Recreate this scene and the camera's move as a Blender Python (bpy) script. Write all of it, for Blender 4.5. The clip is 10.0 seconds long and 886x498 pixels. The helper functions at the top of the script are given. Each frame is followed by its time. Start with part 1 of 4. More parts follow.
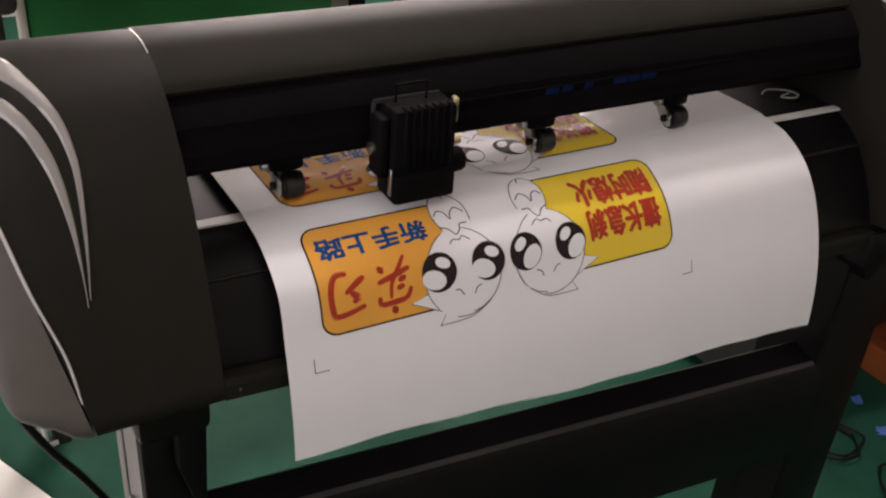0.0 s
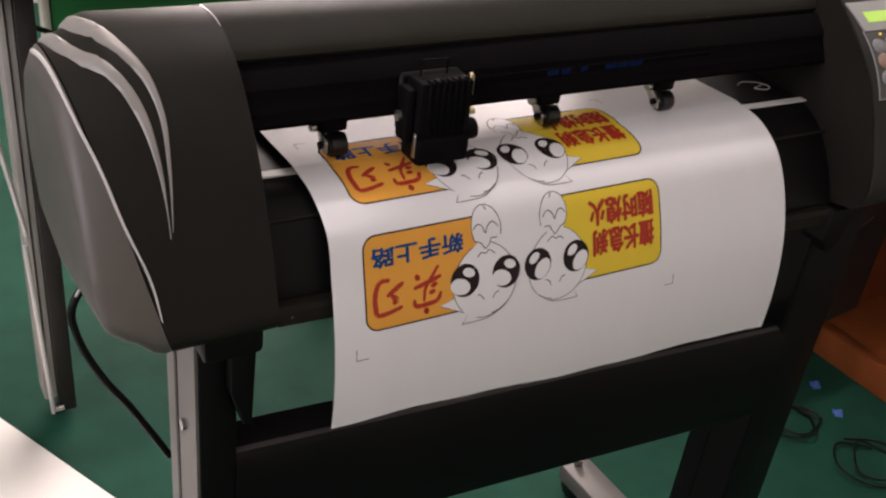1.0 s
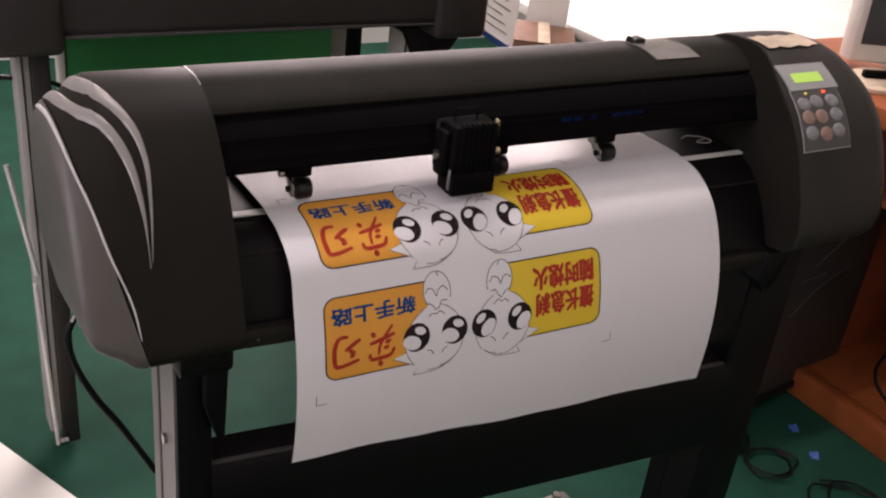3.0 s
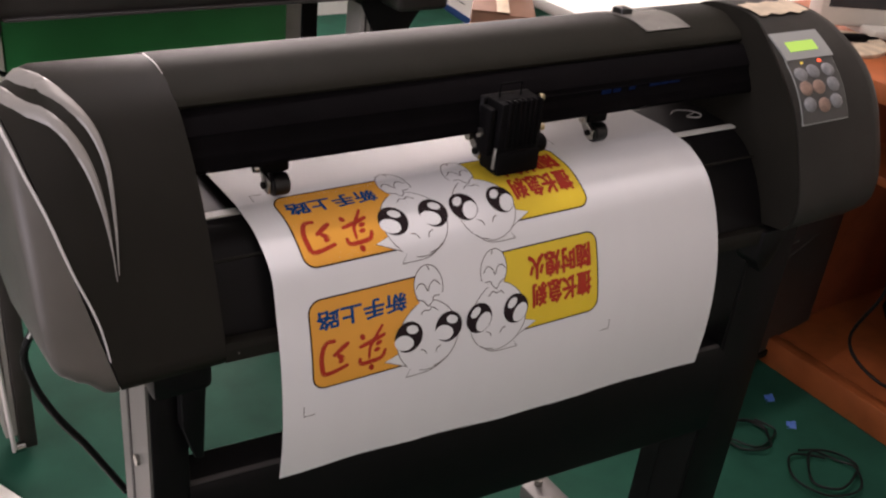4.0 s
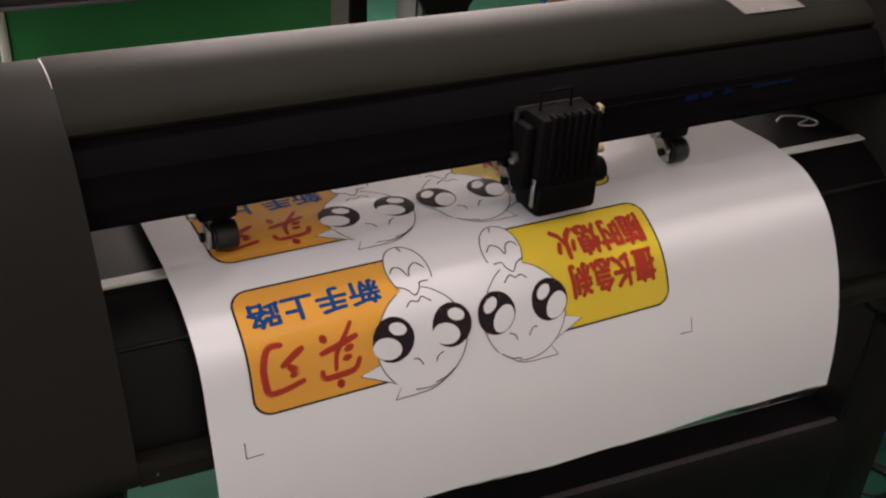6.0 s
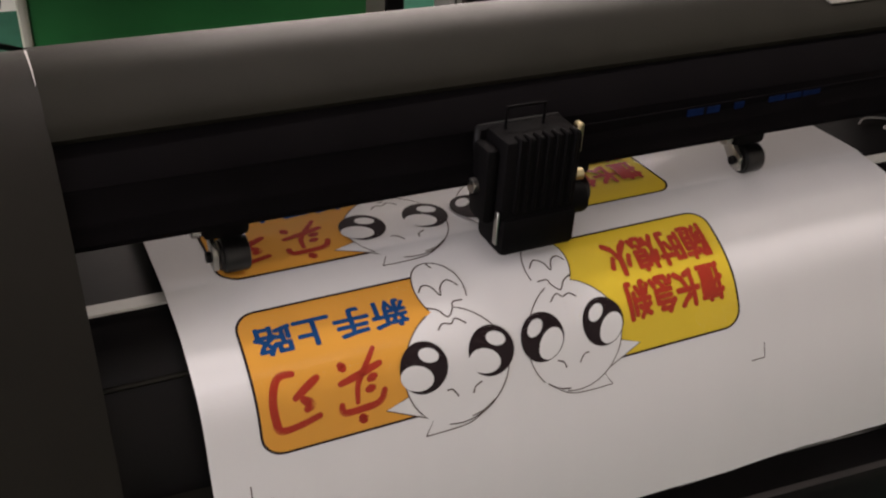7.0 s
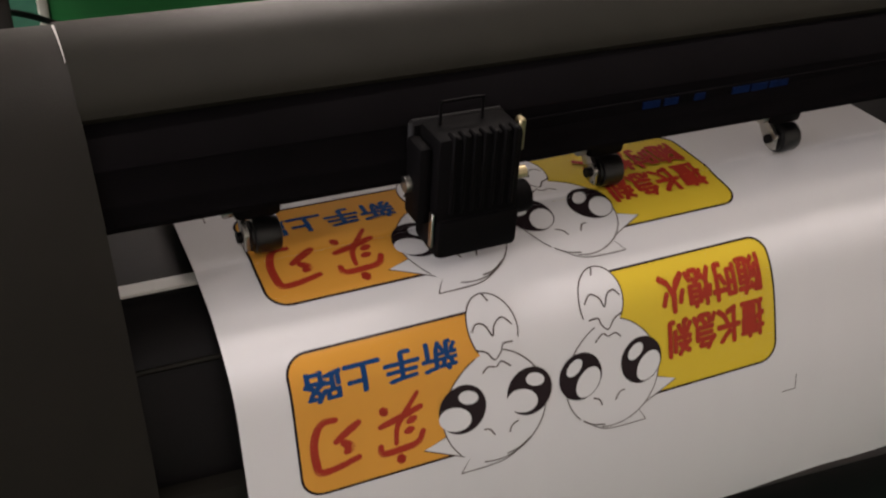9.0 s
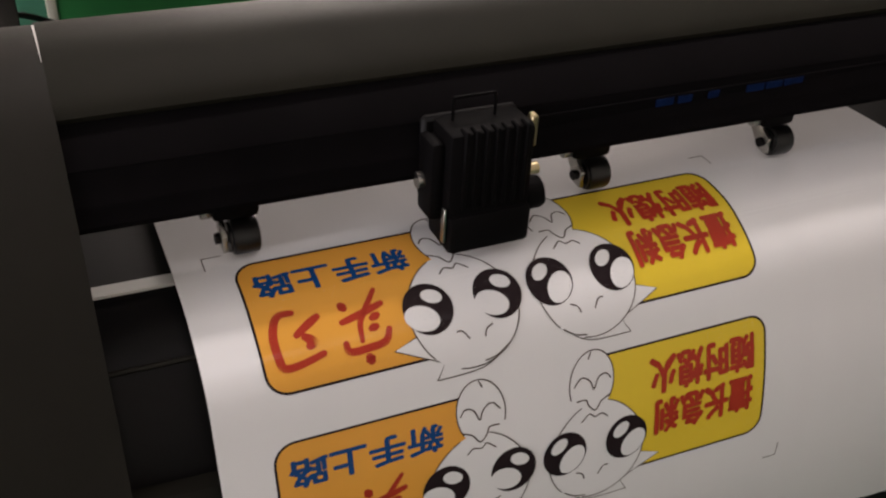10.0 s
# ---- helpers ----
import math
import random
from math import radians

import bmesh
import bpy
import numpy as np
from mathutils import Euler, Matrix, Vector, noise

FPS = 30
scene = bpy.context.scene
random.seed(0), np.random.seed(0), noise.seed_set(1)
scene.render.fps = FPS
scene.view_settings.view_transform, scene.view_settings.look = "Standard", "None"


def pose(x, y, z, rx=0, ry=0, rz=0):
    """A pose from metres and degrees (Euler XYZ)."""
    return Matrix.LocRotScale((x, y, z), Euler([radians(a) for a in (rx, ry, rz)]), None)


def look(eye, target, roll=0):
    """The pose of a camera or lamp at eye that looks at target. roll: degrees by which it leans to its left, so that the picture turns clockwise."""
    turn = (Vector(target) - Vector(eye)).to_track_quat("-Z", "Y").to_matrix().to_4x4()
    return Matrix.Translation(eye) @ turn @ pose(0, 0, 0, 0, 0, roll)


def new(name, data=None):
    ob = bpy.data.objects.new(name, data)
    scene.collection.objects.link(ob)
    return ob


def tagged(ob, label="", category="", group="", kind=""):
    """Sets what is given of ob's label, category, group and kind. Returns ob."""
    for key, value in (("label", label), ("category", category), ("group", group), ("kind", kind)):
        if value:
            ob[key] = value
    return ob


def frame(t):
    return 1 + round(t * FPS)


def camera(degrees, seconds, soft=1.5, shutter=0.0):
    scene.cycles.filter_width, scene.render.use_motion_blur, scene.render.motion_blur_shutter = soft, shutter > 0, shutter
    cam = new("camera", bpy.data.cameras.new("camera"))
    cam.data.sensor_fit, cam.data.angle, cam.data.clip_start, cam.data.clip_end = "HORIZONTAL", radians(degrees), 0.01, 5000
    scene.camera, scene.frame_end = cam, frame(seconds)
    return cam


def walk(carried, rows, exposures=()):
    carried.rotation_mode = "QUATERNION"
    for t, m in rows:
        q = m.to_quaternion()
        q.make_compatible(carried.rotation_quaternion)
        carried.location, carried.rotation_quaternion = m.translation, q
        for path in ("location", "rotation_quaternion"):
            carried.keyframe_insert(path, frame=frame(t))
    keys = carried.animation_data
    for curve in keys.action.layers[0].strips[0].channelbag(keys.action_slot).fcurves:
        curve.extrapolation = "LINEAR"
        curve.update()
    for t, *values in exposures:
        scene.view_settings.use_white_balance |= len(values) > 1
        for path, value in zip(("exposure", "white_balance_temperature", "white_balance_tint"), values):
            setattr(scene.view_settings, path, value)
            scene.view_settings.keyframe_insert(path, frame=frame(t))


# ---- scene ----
cam = camera(49.4, 10.0, soft=2.2, shutter=0.35)
PATH = [
    (0, (-0.1418, -0.5212, 1.1603), (0.7778, 0.9321, 0.1398), 4.78),
    (0.5, (-0.1776, -0.5444, 1.1656), (0.7735, 0.8799, 0.133), 6.41),
    (1, (-0.2296, -0.5893, 1.1737), (0.7518, 0.8347, 0.1686), 7.19),
    (1.5, (-0.2327, -0.6394, 1.1952), (0.7142, 0.8344, 0.2305), 6.87),
    (2, (-0.2318, -0.6849, 1.2175), (0.7028, 0.7946, 0.2498), 8.06),
    (2.5, (-0.2346, -0.696, 1.2193), (0.7425, 0.7786, 0.2865), 7.98),
    (3, (-0.2302, -0.6889, 1.2112), (0.7376, 0.8032, 0.296), 6.89),
    (4.5, (-0.2132, -0.5674, 1.1848), (0.8539, 0.8166, 0.2124), 6.51),
    (5, (-0.1505, -0.5242, 1.1671), (0.8829, 0.8951, 0.2096), 5.47),
    (5.5, (-0.0968, -0.5003, 1.1592), (0.8468, 0.9586, 0.1692), 4.47),
    (7, (-0.0278, -0.4031, 1.1295), (0.7659, 1.1021, 0.0794), 3.61),
    (7.5, (-0.0337, -0.3884, 1.1295), (0.766, 1.0685, 0.0175), 4.04),
    (8, (-0.0386, -0.3862, 1.1301), (0.7695, 1.0536, 0.002), 3.59),
    (8.5, (-0.0331, -0.3837, 1.1318), (0.7653, 1.0602, 0.0008), 4.05),
    (9, (-0.0344, -0.388, 1.1312), (0.7298, 1.0891, 0.0202), 3.77),
    (9.5, (-0.0303, -0.3834, 1.1374), (0.7208, 1.0893, 0.0118), 4.28),
    (10, (-0.015, -0.3939, 1.1293), (0.712, 1.1051, 0.0236), 3.28),
]
walk(cam, [(t, look(eye, target, roll)) for t, eye, target, roll in PATH], [(0.0, -0.5, 6750, 21), (1.0, -0.45, 6700, 22), (1.5, -0.4, 6650, 25), (2.5, -0.57, 6650, 28), (3.0, -0.57, 6650, 27), (5.0, -0.42, 6700, 22), (7.0, -0.53, 6800, 19), (10.0, -0.57, 6800, 18)])

FLOOR = 0.05

# ---- light ----
world = bpy.data.worlds.new("world")
scene.world = world
world.use_nodes = True
wn = world.node_tree.nodes
sky = wn.new("ShaderNodeTexSky")
sky.sky_type, sky.sun_disc, sky.sun_elevation, sky.sun_rotation = "NISHITA", False, radians(40), radians(60)
wn["Background"].inputs["Strength"].default_value = 0.1
world.node_tree.links.new(sky.outputs["Color"], wn["Background"].inputs["Color"])


def area_lamp(name, eye, target, sx, sy, watts, colour):
    d = bpy.data.lights.new(name, "AREA")
    d.shape, d.size, d.size_y, d.energy, d.color = "RECTANGLE", sx, sy, watts, colour
    ob = new(name, d)
    ob.matrix_world = look(eye, target)
    return ob


# daylight in the openings of the rear and side window, plus two added overhead fills
area_lamp("rear_window_light", (1.6, 2.93, 1.5), (0.4, 0.0, 0.85), 1.9, 1.0, 142, (1.0, 0.92, 0.85))
area_lamp("side_window_light", (-2.13, -0.35, 1.6), (0.0, -0.1, 0.9), 1.7, 1.1, 46, (0.95, 0.95, 1.0))
area_lamp("overhead_fill", (0.65, 0.88, 2.62), (0.65, 0.88, 0), 1.2, 0.12, 33, (1.0, 0.95, 0.92))
area_lamp("overhead_fill", (0.3, -1.0, 2.62), (0.3, -1.0, 0), 1.2, 0.12, 4, (0.98, 0.96, 1.0))


# ---- materials ----
def mat(name, colour, rough=0.5, metal=0.0, vary=0.12, scale=30.0, bump=0.05, bump_scale=400.0, coarse=4.0, coat=0.0, emit=None, power=0.0, spec=0.5):
    m = bpy.data.materials.new(name)
    m.use_nodes = True
    n, l = m.node_tree.nodes, m.node_tree.links
    b = n["Principled BSDF"]
    co = n.new("ShaderNodeTexCoord")
    fine, big = n.new("ShaderNodeTexNoise"), n.new("ShaderNodeTexNoise")
    fine.inputs["Scale"].default_value, big.inputs["Scale"].default_value = scale, coarse
    fine.inputs["Detail"].default_value = big.inputs["Detail"].default_value = 5
    l.new(co.outputs["Object"], fine.inputs["Vector"])
    l.new(co.outputs["Object"], big.inputs["Vector"])
    add = n.new("ShaderNodeMath")
    add.operation = "ADD"
    l.new(fine.outputs["Fac"], add.inputs[0])
    l.new(big.outputs["Fac"], add.inputs[1])
    ramp = n.new("ShaderNodeMapRange")
    ramp.inputs["From Min"].default_value, ramp.inputs["From Max"].default_value = 0.7, 1.3
    ramp.inputs["To Min"].default_value, ramp.inputs["To Max"].default_value = 1 - vary, 1 + vary
    l.new(add.outputs[0], ramp.inputs["Value"])
    mul = n.new("ShaderNodeVectorMath")
    mul.operation = "SCALE"
    mul.inputs[0].default_value = colour
    l.new(ramp.outputs[0], mul.inputs["Scale"])
    l.new(mul.outputs[0], b.inputs["Base Color"])
    rr = n.new("ShaderNodeMapRange")
    rr.inputs["From Min"].default_value, rr.inputs["From Max"].default_value = 0.3, 0.7
    rr.inputs["To Min"].default_value, rr.inputs["To Max"].default_value = max(rough - 0.07, 0.02), min(rough + 0.07, 1)
    l.new(big.outputs["Fac"], rr.inputs["Value"])
    l.new(rr.outputs[0], b.inputs["Roughness"])
    b.inputs["Metallic"].default_value = metal
    b.inputs["Coat Weight"].default_value = coat
    b.inputs["Specular IOR Level"].default_value = spec
    if bump:
        tex, bm_ = n.new("ShaderNodeTexNoise"), n.new("ShaderNodeBump")
        tex.inputs["Scale"].default_value = bump_scale
        bm_.inputs["Strength"].default_value, bm_.inputs["Distance"].default_value = bump, 0.001
        l.new(co.outputs["Object"], tex.inputs["Vector"])
        l.new(tex.outputs["Fac"], bm_.inputs["Height"])
        l.new(bm_.outputs["Normal"], b.inputs["Normal"])
    if emit:
        b.inputs["Emission Color"].default_value = (*emit, 1)
        b.inputs["Emission Strength"].default_value = power
    return m


M_COVER = mat("cover_grey", (0.0172, 0.0163, 0.0126), 0.58, spec=0.045, vary=0.1, bump=0.12, bump_scale=1500)
M_CAP = mat("cap_charcoal", (0.0140, 0.0126, 0.0098), 0.52, spec=0.12, vary=0.12, bump=0.12, bump_scale=1500)
M_SILVER = mat("silver_paint", (0.27, 0.255, 0.235), 0.42, metal=0.15, vary=0.06, bump=0.05, bump_scale=1500)
# right housing: lighter than cap_charcoal, with the window light put into the colour
M_CAPR = mat("housing_lit_grey", (0.026, 0.0240, 0.0208), 0.5, spec=0.16, vary=0.1, bump=0.12, bump_scale=1500)
M_ENDP = mat("end_panel_grey", (0.098, 0.089, 0.078), 0.5, metal=0.1, vary=0.12, bump=0.06, bump_scale=1200)
M_EDGE = mat("silver_edge", (0.62, 0.6, 0.58), 0.35, metal=0.2, vary=0.06)
M_BLACK = mat("black_paint", (0.0050, 0.0044, 0.0046), 0.45, vary=0.2, bump=0.05, spec=0.14)
M_RAIL = mat("black_rail", (0.0042, 0.0036, 0.0040), 0.8, vary=0.2, bump=0.03, spec=0.02)
M_CARR = mat("black_plastic", (0.0034, 0.0030, 0.0032), 0.55, spec=0.05, vary=0.15, bump=0.1, bump_scale=900)
M_RUBBER = mat("dark_rubber", (0.006, 0.006, 0.006), 0.3, vary=0.2, spec=0.4)
M_STEEL = mat("bright_steel", (0.42, 0.41, 0.38), 0.25, metal=1.0, vary=0.15)
M_BRASS = mat("brass_screw", (0.5, 0.42, 0.25), 0.3, metal=1.0, vary=0.15)
M_TEFLON = mat("white_strip", (0.62, 0.62, 0.58), 0.5, vary=0.1)
M_LEGSIDE = mat("leg_grey", (0.135, 0.127, 0.117), 0.45, metal=0.15, vary=0.12)
M_SHEET = mat("glossy_paper", (0.80, 0.795, 0.80), 0.2, spec=0.35, vary=0.015, bump=0.02, bump_scale=60, coarse=6)
M_ORANGE = mat("ink_orange", (0.80, 0.375, 0.06), 0.15, spec=0.12, vary=0.03, bump=0)
M_YELLOW = mat("ink_yellow", (0.80, 0.58, 0.05), 0.15, spec=0.12, vary=0.03, bump=0)
M_RED = mat("ink_red", (0.44, 0.045, 0.024), 0.15, spec=0.12, vary=0.06, bump=0)
M_BLUE = mat("ink_blue", (0.008, 0.060, 0.20), 0.15, spec=0.12, vary=0.06, bump=0)
M_INK = mat("ink_black", (0.022, 0.014, 0.016), 0.15, spec=0.12, vary=0.1, bump=0)
M_LINE = mat("ink_line", (0.07, 0.05, 0.04), 0.15, spec=0.12, vary=0.1, bump=0)
M_FAINT = mat("ink_faint", (0.13, 0.11, 0.10), 0.15, spec=0.12, vary=0.4, scale=300, bump=0)
M_FLOOR = mat("green_floor_paint", (0.0125, 0.069, 0.044), 0.7, spec=0.1, vary=0.22, scale=14, bump=0.08, bump_scale=60, coarse=2.2)
M_WALL = mat("white_wall_paint", (0.72, 0.70, 0.66), 0.8, vary=0.06, scale=8, bump=0.1, bump_scale=120)
M_CEIL = mat("ceiling_paint", (0.75, 0.74, 0.72), 0.85, vary=0.04)
M_BOARD = mat("green_board", (0.017, 0.205, 0.052), 0.45, vary=0.15, scale=9, coarse=3)
M_FAR = mat("dark_brown_housing", (0.030, 0.026, 0.023), 0.5, vary=0.2, spec=0.3)
M_POST = mat("pale_post_grey", (0.36, 0.34, 0.31), 0.5, vary=0.15, scale=12)
M_TRIM = mat("cream_edge", (0.62, 0.60, 0.50), 0.5, vary=0.1)
M_DESK = mat("orange_wood", (0.32, 0.085, 0.024), 0.4, vary=0.25, scale=18, bump=0.06, bump_scale=90, coarse=5)
M_DESKDARK = mat("brown_wood", (0.30, 0.075, 0.030), 0.45, vary=0.25, scale=18, bump=0.06, bump_scale=90, coarse=5)
M_BOX = mat("dark_grey_case", (0.05, 0.045, 0.043), 0.45, vary=0.2, scale=20)
M_CABLE = mat("black_cable", (0.005, 0.005, 0.005), 0.5, spec=0.25, vary=0.1, bump=0)
M_LCDFRAME = mat("panel_grey", (0.30, 0.31, 0.30), 0.4, vary=0.05)
M_LCD = mat("lcd_green", (0.25, 0.42, 0.04), 0.3, vary=0.04, bump=0, emit=(0.48, 0.80, 0.16), power=0.75)
M_KEYPAD = mat("keypad_dark", (0.06, 0.058, 0.055), 0.38, vary=0.12)
M_KEY = mat("key_grey", (0.20, 0.20, 0.205), 0.5, vary=0.35, scale=160)
M_KEYO = mat("key_orange", (0.26, 0.17, 0.13), 0.5, vary=0.35, scale=160)
M_LEDR = mat("led_red", (0.6, 0.05, 0.02), 0.3, bump=0, emit=(1.0, 0.12, 0.04), power=2.0)
M_LEDG = mat("led_amber", (0.5, 0.4, 0.05), 0.3, bump=0, emit=(0.9, 0.6, 0.1), power=0.8)
M_TAPE = mat("clear_tape", (0.19, 0.182, 0.165), 0.22, vary=0.2, scale=40, coarse=14)
M_STICK = mat("label_cream", (0.62, 0.5, 0.36), 0.5, vary=0.25, scale=70, coarse=30)
M_BEIGE = mat("beige_plastic", (0.55, 0.52, 0.46), 0.45, vary=0.06)
M_SCREEN = mat("dark_screen", (0.03, 0.032, 0.035), 0.15, bump=0)
M_PAPER = mat("plain_paper", (0.88, 0.86, 0.81), 0.7, vary=0.05, scale=10)
M_BLUEP = mat("blue_print", (0.05, 0.13, 0.42), 0.5, vary=0.1)
M_CARD = mat("brown_cardboard", (0.20, 0.10, 0.06), 0.8, vary=0.15)
M_CREAM = mat("cream_cup", (0.6, 0.58, 0.48), 0.4, vary=0.06)
M_BLUET = mat("blue_letters", (0.003, 0.012, 0.055), 0.7, spec=0.05, vary=0.4, scale=200)


# ---- building tools ----
def part(name, bm, material, parent=None, label="", m=None, smooth=True, mats=()):
    me = bpy.data.meshes.new(name)
    bmesh.ops.recalc_face_normals(bm, faces=bm.faces)
    bm.to_mesh(me)
    bm.free()
    for mm in (mats or (material,)):
        me.materials.append(mm)
    if smooth:
        me.shade_smooth()
        me.set_sharp_from_angle(angle=radians(38))
    ob = new(name, me)
    if m is not None:
        ob.matrix_world = m
    if parent:
        ob.parent = parent
    if label:
        tagged(ob, label)
    return ob


def thing(name, label, category, m=None, group="", kind=""):
    ob = new(name)
    ob.empty_display_size = 0.05
    if m is not None:
        ob.matrix_world = m
    return tagged(ob, label, category, group, kind)


def box(x0, x1, y0, y1, z0, z1, r=0.0, seg=2, bm=None):
    out = bm or bmesh.new()
    g = bmesh.ops.create_cube(out, size=1.0)
    mt = Matrix.Translation(((x0 + x1) / 2, (y0 + y1) / 2, (z0 + z1) / 2)) @ Matrix.Diagonal((abs(x1 - x0), abs(y1 - y0), abs(z1 - z0), 1))
    bmesh.ops.transform(out, matrix=mt, verts=g["verts"])
    if r:
        es = list({e for v in g["verts"] for e in v.link_edges})
        bmesh.ops.bevel(out, geom=es, offset=r, segments=seg, affect="EDGES", profile=0.5)
    return out


def rod(a, b, r0, r1=None, n=20, bm=None, r=0.0):
    out = bm or bmesh.new()
    a, b = Vector(a), Vector(b)
    d = b - a
    g = bmesh.ops.create_cone(out, cap_ends=True, segments=n, radius1=r0, radius2=r0 if r1 is None else r1, depth=d.length)
    bmesh.ops.transform(out, matrix=Matrix.Translation((a + b) / 2) @ d.to_track_quat("Z", "Y").to_matrix().to_4x4(), verts=g["verts"])
    if r:
        es = [e for e in {e for v in g["verts"] for e in v.link_edges} if len(e.link_faces) == 2 and e.calc_face_angle(0) > 1]
        bmesh.ops.bevel(out, geom=es, offset=r, segments=2, affect="EDGES", profile=0.5)
    return out


def loft(sections, closed=True, caps=True):
    """Skins a row of sections, each a list of points of equal count."""
    bm = bmesh.new()
    rings = [[bm.verts.new(p) for p in s] for s in sections]
    n = len(rings[0])
    for a, b in zip(rings, rings[1:]):
        for i in range(n if closed else n - 1):
            bm.faces.new((a[i], a[(i + 1) % n], b[(i + 1) % n], b[i]))
    if caps and closed:
        bm.faces.new(rings[0][::-1])
        bm.faces.new(rings[-1])
    return bm


def spline(pts, n=8):
    """A smooth row of points through pts."""
    pts = [Vector(p) for p in pts]
    out = []
    for i in range(len(pts) - 1):
        p0, p1, p2, p3 = pts[max(i - 1, 0)], pts[i], pts[i + 1], pts[min(i + 2, len(pts) - 1)]
        for k in range(n):
            u = k / n
            out.append(0.5 * ((2 * p1) + (p2 - p0) * u + (2 * p0 - 5 * p1 + 4 * p2 - p3) * u * u + (3 * p1 - p0 - 3 * p2 + p3) * u ** 3))
    out.append(pts[-1])
    return out


def tube(pts, r, n=8, steps=8, bm=None):
    """A round cable through pts."""
    path = spline(pts, steps)
    out = bm or bmesh.new()
    rings = []
    up = Vector((0.31, 0.2, 0.93)).normalized()
    for i, p in enumerate(path):
        d = (path[min(i + 1, len(path) - 1)] - path[max(i - 1, 0)]).normalized()
        u = d.cross(up).normalized()
        v = d.cross(u)
        rings.append([out.verts.new(p + r * (math.cos(a) * u + math.sin(a) * v)) for a in [2 * math.pi * k / n for k in range(n)]])
    for a, b in zip(rings, rings[1:]):
        for i in range(n):
            out.faces.new((a[i], a[(i + 1) % n], b[(i + 1) % n], b[i]))
    out.faces.new(rings[0][::-1])
    out.faces.new(rings[-1])
    return out


def plate(pts, normal, t, bevel=0.0):
    """A flat slab from an outline, t thick along normal."""
    bm = bmesh.new()
    f = bm.faces.new([bm.verts.new(p) for p in pts])
    g = bmesh.ops.extrude_face_region(bm, geom=[f])
    bmesh.ops.translate(bm, verts=[v for v in g["geom"] if isinstance(v, bmesh.types.BMVert)], vec=Vector(normal).normalized() * t)
    if bevel:
        bmesh.ops.bevel(bm, geom=list(bm.edges), offset=bevel, segments=2, affect="EDGES", profile=0.5)
    return bm


# ---- the room ----
def build_room():
    fl = part("floor", box(-2.2, 3.4, -2.4, 3.0, FLOOR - 0.1, FLOOR), M_FLOOR, smooth=False)
    tagged(fl, "worn green painted workshop floor", "floor", kind="structure")
    ce = part("ceiling", box(-2.2, 3.4, -2.4, 3.0, 2.75, 2.85), M_CEIL, smooth=False)
    tagged(ce, "plain white ceiling", "ceiling", kind="structure")

    def wall(name, x0, x1, y0, y1, hole=None):
        bm = bmesh.new()
        if not hole:
            box(x0, x1, y0, y1, FLOOR, 2.75, bm=bm)
        else:
            a, b, z0, z1 = hole
            if x1 - x0 > y1 - y0:
                box(x0, a, y0, y1, FLOOR, 2.75, bm=bm)
                box(b, x1, y0, y1, FLOOR, 2.75, bm=bm)
                box(a, b, y0, y1, FLOOR, z0, bm=bm)
                box(a, b, y0, y1, z1, 2.75, bm=bm)
            else:
                box(x0, x1, y0, a, FLOOR, 2.75, bm=bm)
                box(x0, x1, b, y1, FLOOR, 2.75, bm=bm)
                box(x0, x1, a, b, FLOOR, z0, bm=bm)
                box(x0, x1, a, b, z1, 2.75, bm=bm)
        ob = part(name, bm, M_WALL, smooth=False)
        return tagged(ob, "plain white painted wall", "wall", kind="structure")

    wall("wall_north", -2.2, 3.4, 3.0, 3.12, (0.6, 2.6, 0.95, 2.05))
    wall("wall_south", -2.2, 3.4, -2.52, -2.4)
    wall("wall_west", -2.32, -2.2, -2.4, 3.0, (-1.25, 0.55, 1.0, 2.2))
    wall("wall_east", 3.4, 3.52, -2.4, 3.0)


build_room()


# ---- the plotter ----
# front outlines of the two end housings in y and z, from the top round the nose to the underside
CAP_L = [(0.127, 0.922), (0.103, 0.9475), (0.072, 0.9575), (0.040, 0.9558), (0.010, 0.942), (-0.011, 0.921), (-0.028, 0.898), (-0.044, 0.870), (-0.058, 0.838), (-0.070, 0.804), (-0.077, 0.782), (-0.072, 0.772)]
CAP_R = [(0.126, 0.923), (0.102, 0.947), (0.066, 0.966), (0.014, 0.967), (-0.028, 0.953), (-0.066, 0.930), (-0.093, 0.898), (-0.112, 0.855), (-0.121, 0.830), (-0.125, 0.808), (-0.122, 0.792), (-0.112, 0.783)]
BACK = [(0.05, 0.745), (0.115, 0.765), (0.135, 0.82), (0.138, 0.88)]


# x, and how far the section is drawn in along y and along z
END_L = ((-0.006, 1.0, 1.0), (-0.086, 1.0, 1.0), (-0.0925, 0.998, 0.975), (-0.103, 0.985, 0.870), (-0.108, 0.98, 0.850), (-0.118, 0.96, 0.775), (-0.1215, 0.94, 0.73), (-0.1245, 0.90, 0.65), (-0.1260, 0.83, 0.56))


def ring(x, outline, k=1.0, kz=None, cy=0.03, cz=0.865, n=3):
    pts = spline([(0, y, z) for y, z in outline], n) + [Vector((0, y, z)) for y, z in BACK]
    return [(x, cy + (p.y - cy) * k, cz + (p.z - cz) * (kz or k)) for p in pts]


def cheek(x, outline, k=1.0):
    """A ring of the right housing whose upper rear part stands further out."""
    out = []
    for _, y, z in ring(x, outline, k):
        u = min(max((y + 0.078) / 0.105, 0), 1)
        out.append((x + 0.034 * u * u * (3 - 2 * u), y, z))
    return out


def blend(a, b, u):
    return [(p[0] * (1 - u) + q[0] * u, p[1] * (1 - u) + q[1] * u) for p, q in zip(a, b)]


